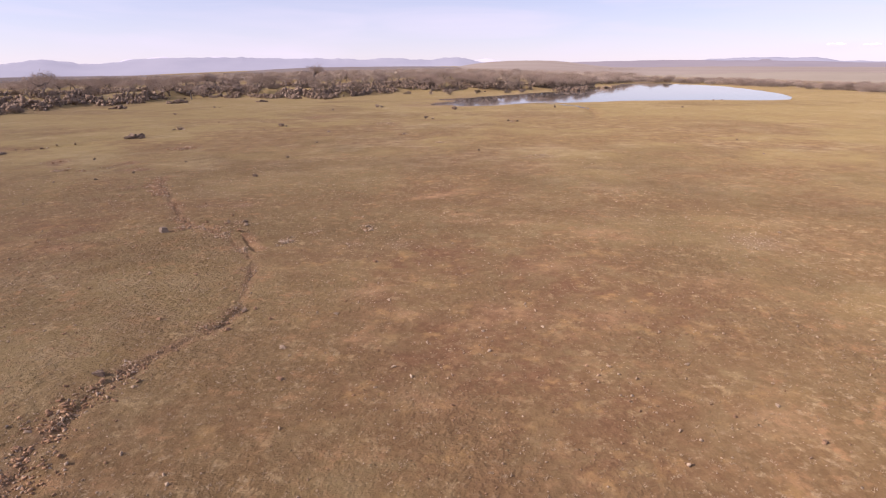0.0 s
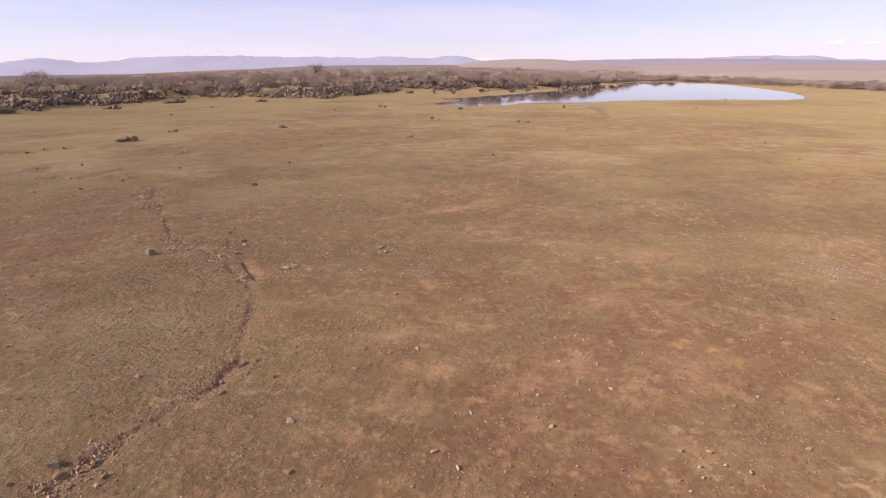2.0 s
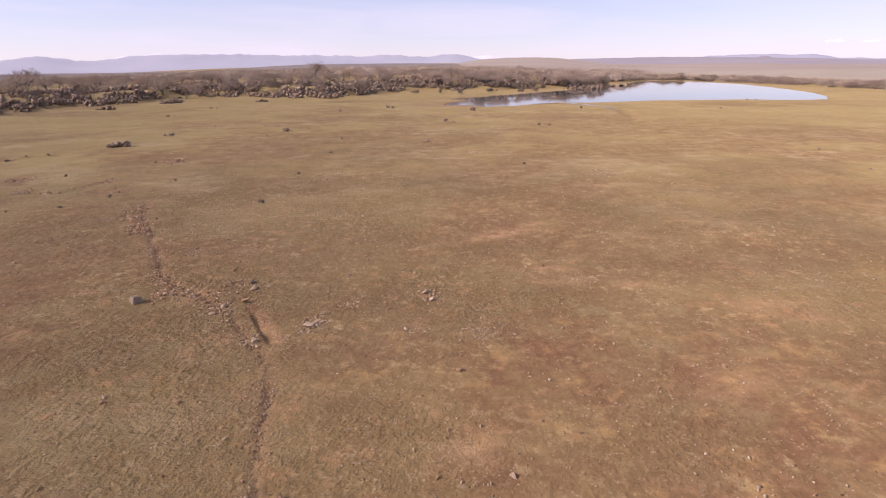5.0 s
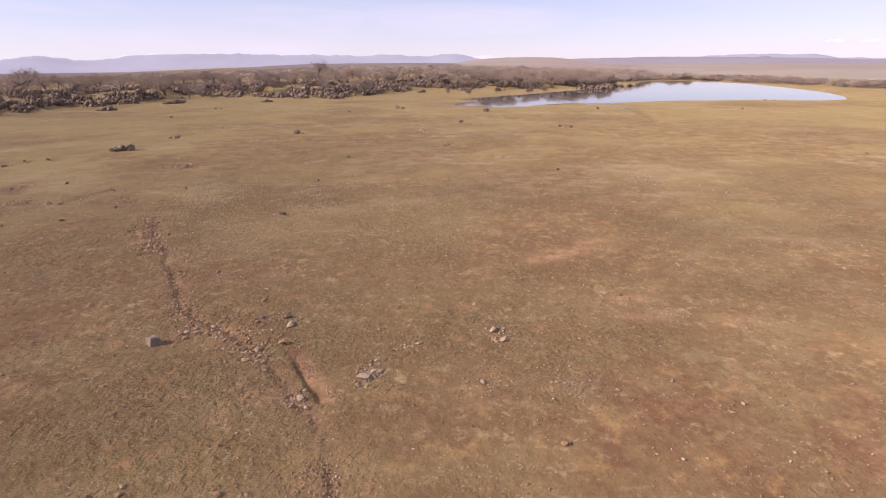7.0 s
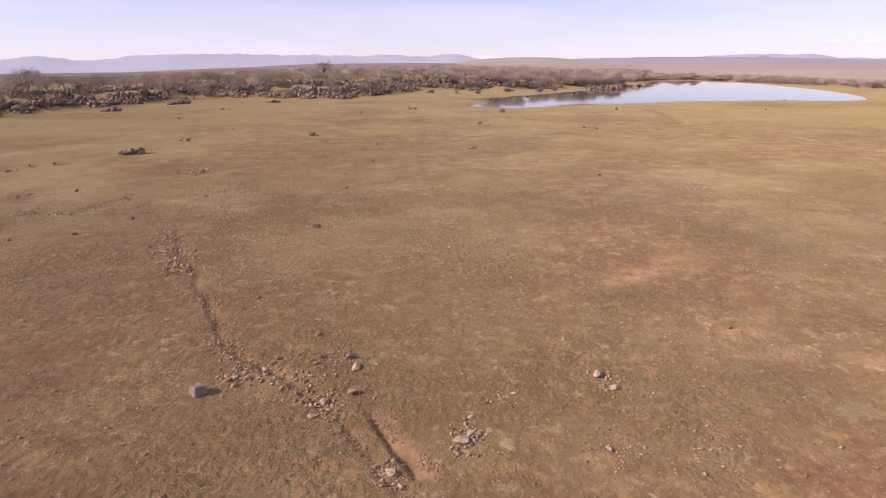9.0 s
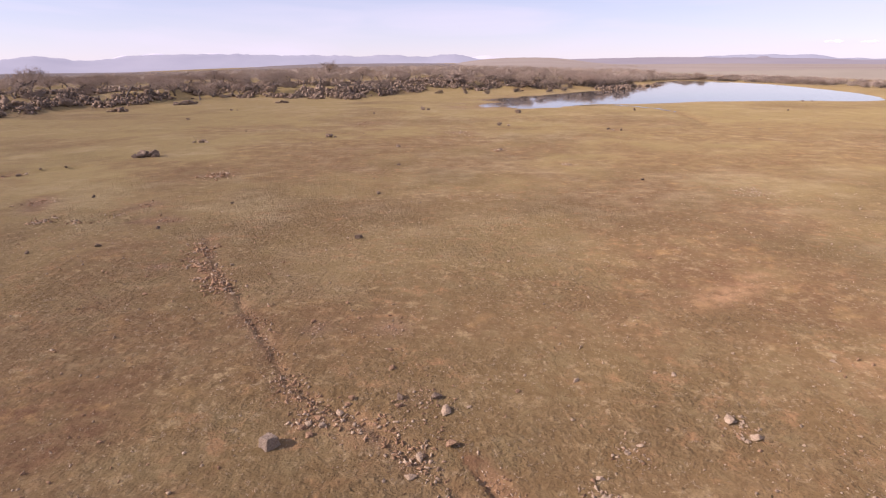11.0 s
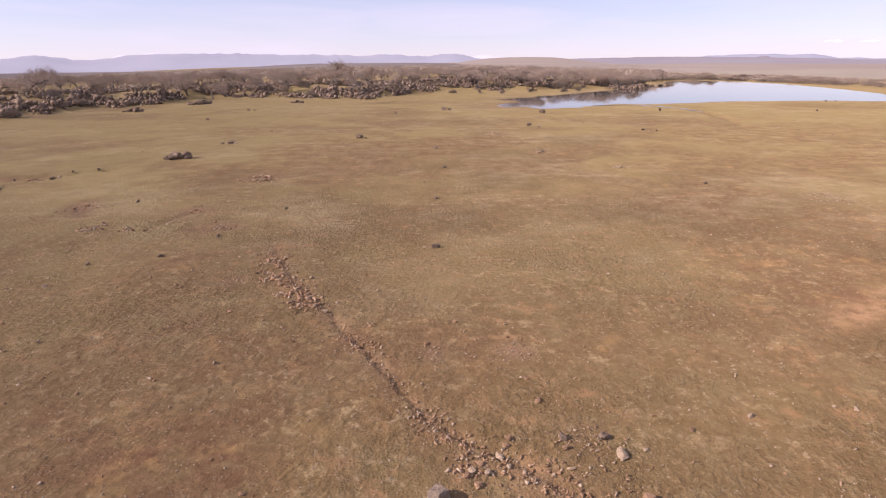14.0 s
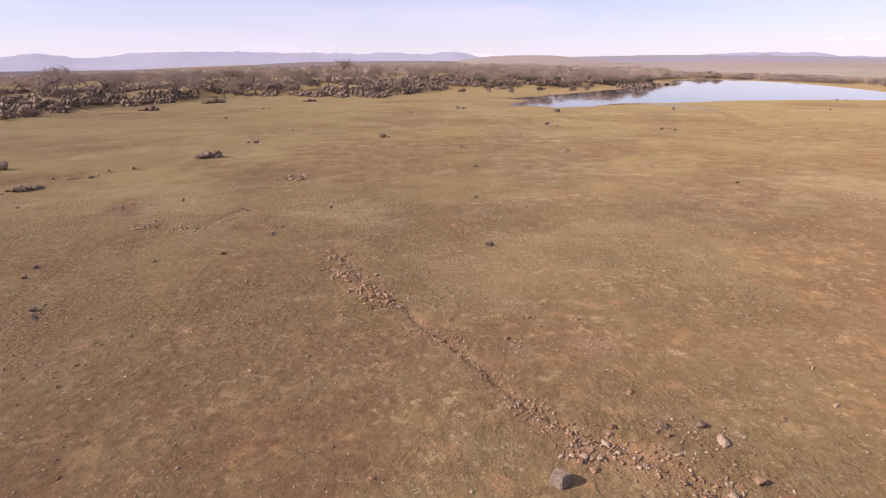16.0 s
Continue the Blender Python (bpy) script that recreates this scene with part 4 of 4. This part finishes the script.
    swarm = 0.6 * vnoise(px / 2.6, py / 2.6, 97) + 0.4 * vnoise(px / 0.8, py / 0.8, 98)
    for x, y, z, q in zip(px, py, height(px, py), swarm):
        if q < 0.56:
            continue
        s = 0.045 + 0.085 * rng.random() ** 2.5
        m = pose(x, y, z - 0.12 * s, rng.uniform(-20, 20), rng.uniform(-20, 20), rng.uniform(0, 360)) @ Matrix.Diagonal((s, s, s, 1))
        sets["pale" if rng.random() < 0.6 else "red"].append((*rng.choice(small), m))
    joined("gravel", sets["red"], REDSTONE, label="red-brown gravel strewn along the gully", category="gravel")
    joined("pebbles", sets["pale"], GREYSTONE, label="pale pebbles strewn over dry soil", category="pebbles")


scatter_gravel()


def scatter_grass():
    tufts = []
    for k in range(6):
        v, f = [], []
        for b in range(9):
            a, lean, h = rng.uniform(0, 6.283), rng.uniform(0.2, 1.3), rng.uniform(0.6, 1.1)
            bx, by = rng.gauss(0, 0.28), rng.gauss(0, 0.28)
            w = 0.10
            dx, dy = math.cos(a), math.sin(a)
            n = len(v)
            v += [(bx - dy * w, by + dx * w, -0.1), (bx + dy * w, by - dx * w, -0.1), (bx + dx * lean, by + dy * lean, h)]
            f.append((n, n + 1, n + 2))
        tufts.append((np.array(v), np.array(f)))
    count = 26000
    px = np.array([rng.uniform(-28, 15) for _ in range(count)])
    py = np.array([6 + 34 * rng.random() ** 1.25 for _ in range(count)])
    dens = fbm(px / 1.3, py / 1.3, 81)
    pz, cv = height(px, py), cover(px, py)
    items = []
    for x, y, z, c, d in zip(px, py, pz, cv, dens):
        if d < 0.42 or rng.random() < 0.9 * c[0] + 0.7 * c[3]:
            continue
        s = rng.uniform(0.018, 0.05)
        items.append((*rng.choice(tufts), pose(x, y, z, 0, 0, rng.uniform(0, 360)) @ Matrix.Diagonal((s * 1.3, s * 1.3, s * 0.8, 1))))
    joined("dry_grass", items, STRAW, label="short dry straw-coloured grass tufts", category="grass")
    # low matted clods of turf
    mats = [arrays_of(rock_mesh(600 + k, 9, 0.62)) for k in range(6)]
    count = 52000
    px = np.array([rng.uniform(-29, 14) for _ in range(count)])
    py = np.array([6 + 34 * rng.random() ** 1.35 for _ in range(count)])
    zone = fbm(px / 5.0, py / 5.0, 85)
    dens = 0.5 * zone + 0.5 * fbm(px / 0.7, py / 0.7, 84)
    pz, cv = height(px, py), cover(px, py)
    items = []
    for x, y, z, c, d in zip(px, py, pz, cv, dens):
        if d < 0.49 - 0.12 * c[2] + 0.08 * c[0]:
            continue
        s = 0.05 + 0.10 * rng.random() ** 2
        items.append((*rng.choice(mats), pose(x, y, z - 0.26 * s, rng.uniform(-12, 12), rng.uniform(-12, 12), rng.uniform(0, 360)) @ Matrix.Diagonal((s * 1.25, s, s * 0.75, 1))))
    joined("turf_clods", items, TURF, label="low brown clods of matted dry turf", category="grass")


scatter_grass()


# ---- trees and scrub ----
def tube(bm, pts, radii, sides=5):
    rings = []
    for k, (p, r) in enumerate(zip(pts, radii)):
        d = (pts[min(k + 1, len(pts) - 1)] - pts[max(k - 1, 0)]).normalized()
        u = d.orthogonal().normalized()
        w = d.cross(u)
        rings.append([bm.verts.new(p + (u * math.cos(6.2832 * j / sides) + w * math.sin(6.2832 * j / sides)) * r) for j in range(sides)])
    for a, b in zip(rings, rings[1:]):
        for j in range(sides):
            bm.faces.new((a[j], a[(j + 1) % sides], b[(j + 1) % sides], b[j]))


def grow(rng, start, way, length, radius, level, tubes, twigs, spread, droop):
    """A bent branch with forks; the last levels become twigs."""
    pts, p, d = [start], start.copy(), way.normalized()
    for _ in range(4):
        d = (d + Vector((rng.gauss(0, 0.2), rng.gauss(0, 0.2), rng.gauss(0.04 - droop, 0.14)))).normalized()
        p = p + d * length / 4
        pts.append(p.copy())
    if level >= 3:
        twigs.append((pts, radius))
    else:
        tubes.append((level, pts, radius))
    if level >= 5:
        return
    for _ in range((5, 5, 4, 3, 3)[level]):
        k = rng.choice((2, 3, 3, 4, 4)) if level else rng.choice((3, 4, 4))
        side = Vector((rng.gauss(0, 1), rng.gauss(0, 1), rng.gauss(0.15, 0.6))).normalized()
        grow(rng, pts[k], d * (1 - spread) + side * spread, length * rng.uniform(0.5, 0.82), radius * 0.55, level + 1, tubes, twigs, spread, droop)


def twig_mesh(bm, twigs, thick):
    for pts, r in twigs:
        w = max(thick, r)
        for a, b in ((pts[0], pts[2]), (pts[2], pts[4])):
            d = b - a
            u = d.orthogonal().normalized()
            v = d.cross(u).normalized()
            for s in (u, v):
                bm.faces.new([bm.verts.new(q) for q in (a - s * w, a + s * w, b + s * w * 0.5, b - s * w * 0.5)])


def bare_tree(seed, tall, stems=1, spread=0.62, thick=0.012, mats=(BARK, TWIG), names=("tree", "trunk", "limb", "crown")):
    """A leafless tree of about that height at the origin, with trunk, limbs and a crown of twigs."""
    rng = random.Random(seed)
    tree = new(names[0])
    tubes, twigs = [], []
    for k in range(stems):
        a = rng.uniform(0, 6.283)
        way = Vector((math.cos(a) * 0.5, math.sin(a) * 0.5, 1)) if stems > 1 else Vector((rng.gauss(0, 0.12), rng.gauss(0, 0.12), 1))
        grow(rng, Vector((rng.gauss(0, 0.1), rng.gauss(0, 0.1), -0.15)) * (stems > 1) + Vector((0, 0, -0.1)), way, tall * (0.34 if stems == 1 else 0.3), 0.035 * tall / stems**0.5, 0, tubes, twigs, spread, 0.0)
    top = max(p.z for pts, _ in twigs for p in pts)
    k = tall / top
    for level in (0, 1, 2):
        mine = [(pts, r) for lv, pts, r in tubes if lv == level]
        if level == 2:
            break
        if level == 0:
            bm = bmesh.new()
            for pts, r in mine:
                tube(bm, [p * k for p in pts], [r * 1.25, r, r * 0.9, r * 0.8, r * 0.7], 6)
            part(names[1], bm, mats[0], tree)
        elif stems == 1:
            for pts, r in mine:
                bm = bmesh.new()
                tube(bm, [p * k for p in pts], [r, r * 0.9, r * 0.8, r * 0.7, r * 0.6], 5)
                part(names[2], bm, mats[0], tree)
    bm = bmesh.new()
    for lv, pts, r in tubes:
        if lv == 2 or (lv == 1 and stems > 1):
            tube(bm, [p * k for p in pts], [r, r * 0.85, r * 0.7, r * 0.6, r * 0.5], 3)
    twig_mesh(bm, [([p * k for p in pts], r * k * 0.8) for pts, r in twigs], thick)
    part(names[3], bm, mats[1], tree)
    return tree


tree_kinds = [bare_tree(1000 + k, 5.0, 1, 0.62 + 0.03 * (k % 3)) for k in range(6)]
scrub_kinds = [bare_tree(1100 + k, 2.0, 4, 0.6, 0.012, (SCRUB, SCRUB), ("shrub", "stems", "branch", "crown")) for k in range(4)]
bush_kinds = [bare_tree(1200 + k, 2.4, 5, 0.7, 0.014, (TWIG, TWIG), ("bush", "stems", "branch", "crown")) for k in range(4)]
TREE_LABEL = "leafless grey-brown oak standing among the rocks"
SHRUB_LABEL = "dark leafless shrub at the foot of the rocks"


def plant(kinds, x, y, scale, wide, label, category, group):
    ob = copy_thing(rng.choice(kinds), pose(x, y, ground_at(x, y) - 0.05, 0, 0, rng.uniform(0, 360)) @ Matrix.Diagonal((scale * wide, scale * wide, scale, 1)))
    return tagged(ob, label, category, group)


def in_water(x, y, margin=1.5):
    return float(inside(POND, np.array([x]), np.array([y]))[0]) > -margin


# trees picked out one by one: bearing, distance, height factor
for az, r, s in ((-37.0, 128, 1.0), (-36.0, 135, 1.05), (-34.6, 150, 0.9), (-29.5, 128, 0.85), (-27.8, 130, 0.9), (-23.8, 131, 0.75), (-22.6, 138, 0.8), (-11.7, 205, 1.35), (-10.6, 196, 1.0), (-13.0, 215, 1.05),
                 (-8.6, 200, 0.9), (-4.5, 180, 0.8), (1.0, 182, 0.8), (2.4, 186, 0.85), (6.2, 185, 0.95), (8.5, 190, 0.95), (11.0, 200, 0.9), (13.0, 222, 0.8), (15.2, 226, 0.85), (17.0, 234, 0.8), (18.5, 236, 0.75)):
    x, y = (float(v) for v in at_polar(r, az))
    plant(tree_kinds, x, y, s, 1.6 if s > 1.2 else rng.uniform(1.0, 1.3), TREE_LABEL, "tree", "bare oaks behind the rim")
count = 0
while count < 190:
    az = rng.uniform(-48, 20)
    r = float(np.interp(az, RIM_AZ + (20,), RIM_R + (232,))) + 4 + 78 * rng.random() ** 1.1
    x, y = (float(v) for v in at_polar(r, az))
    if in_water(x, y, 2):
        continue
    plant(tree_kinds, x, y, rng.uniform(0.50, 0.86), rng.uniform(1.1, 1.6), TREE_LABEL, "tree", "bare oaks behind the rim")
    count += 1
count = 0
while count < 130:
    az = rng.uniform(-46, 20)
    r = float(np.interp(az, RIM_AZ + (20,), RIM_R + (232,))) + rng.uniform(-1, 30)
    x, y = (float(v) for v in at_polar(r, az))
    if in_water(x, y, 2):
        continue
    plant(scrub_kinds, x, y, rng.uniform(0.45, 0.85), rng.uniform(1.0, 1.5), SHRUB_LABEL, "shrub", "shrubs among the rocks")
    count += 1
count = 0
while count < 170:  # low scrub beyond the pond
    az = rng.uniform(18, 46)
    r = float(np.interp(az, (18, 24, 30, 38, 46), (236, 246, 236, 205, 190))) + 3 + 60 * rng.random() ** 2
    x, y = (float(v) for v in at_polar(r, az))
    if in_water(x, y, 2):
        continue
    plant(bush_kinds, x, y, rng.uniform(0.6, 1.25), rng.uniform(1.0, 1.6), "grey-brown leafless bush on the far shore", "bush", "bushes beyond the pond")
    count += 1
for k in range(46):  # a looser row on the rim above the pond
    az = rng.uniform(-1, 17)
    r = float(np.interp(az, RIM_AZ + (17,), RIM_R + (176,))) + rng.uniform(1, 14)
    x, y = (float(v) for v in at_polar(r, az))
    if not in_water(x, y, 2):
        plant(tree_kinds if k % 5 else scrub_kinds, x, y, rng.uniform(0.45, 0.85), rng.uniform(1.1, 1.6), "leafless grey-brown oak above the pond" if k % 5 else "dark leafless shrub above the pond", "tree" if k % 5 else "shrub", "bare oaks above the pond" if k % 5 else "shrubs above the pond")
for x, y in ((2.0, 146.5), (9.5, 152.0), (17.5, 152.5), (22.0, 158.0), (-9.0, 150.0), (-3.0, 149.0)):  # lone dark shrubs on the strip of grass
    plant(scrub_kinds, x, y, rng.uniform(0.45, 0.7), rng.uniform(1.2, 1.5), "small dark shrub on the grass before the rim", "shrub", "shrubs on the grass strip")
# a close row along the pond's wooded shore
shore = [(34, 171), (40, 176), (54, 192), (66, 222), (80, 233)]
for (ax, ay), (bx, by) in zip(shore, shore[1:]):
    for _ in range(12):
        u = rng.random()
        x, y = ax + (bx - ax) * u - rng.uniform(0, 7), ay + (by - ay) * u + rng.uniform(0, 6)
        if in_water(x, y, 0.5):
            continue
        if rng.random() < 0.4:
            plant(tree_kinds, x, y, rng.uniform(0.45, 0.8), rng.uniform(1.0, 1.3), "leafless grey-brown oak on the pond shore", "tree", "bare oaks on the pond shore")
        else:
            plant(scrub_kinds, x, y, rng.uniform(0.6, 1.1), rng.uniform(1.0, 1.4), "dark leafless shrub on the pond shore", "shrub", "shrubs on the pond shore")
for kind in tree_kinds + scrub_kinds + bush_kinds:
    for ob in (*kind.children_recursive, kind):
        bpy.data.objects.remove(ob)


def far_woods():
    rng = random.Random(77)
    clumps = []
    for k in range(6):
        v, f = [], []
        for b in range(84):
            a, e = rng.uniform(0, 6.283), rng.random() ** 0.7
            rad = 0.5 * math.sqrt(rng.random())
            p = Vector((math.cos(a) * rad, math.sin(a) * rad, 0.15 + 0.8 * e * (1 - rad * 0.9)))
            d = Vector((rng.gauss(0, 1), rng.gauss(0, 1), rng.gauss(0.6, 0.7))).normalized() * rng.uniform(0.12, 0.3)
            u = d.orthogonal().normalized() * 0.016
            n = len(v)
            v += [tuple(p - u), tuple(p + u), tuple(p + d)]
            f.append((n, n + 1, n + 2))
        clumps.append((np.array(v), np.array(f)))
    count = 5600
    az = np.array([rng.uniform(-52, 21) for _ in range(count)])
    x, y = at_polar(np.array([215 + 1000 * rng.random() ** 1.5 for _ in range(count)]), az)
    az = np.array([rng.uniform(19, 48) for _ in range(700)])
    lx, ly = at_polar(np.interp(az, (18, 24, 30, 38, 46), (245, 255, 245, 215, 200)) + np.array([110 * rng.random() ** 1.5 for _ in az]), az)
    size = np.array([rng.uniform(2.0, 4.0) for _ in x] + [rng.uniform(1.0, 2.4) for _ in lx])
    x, y = np.concatenate([x, lx]), np.concatenate([y, ly])
    dry, z = inside(POND, x, y) < -3, height(x, y)
    items = []
    for px, py, pz, ok, s in zip(x, y, z, dry, size):
        if ok:
            items.append((*rng.choice(clumps), pose(px, py, pz, 0, 0, rng.uniform(0, 360)) @ Matrix.Diagonal((s * 1.6, s * 1.6, s, 1))))
    joined("far_woods", items, SCRUB, label="far leafless woodland on the plain", category="woods")


far_woods()
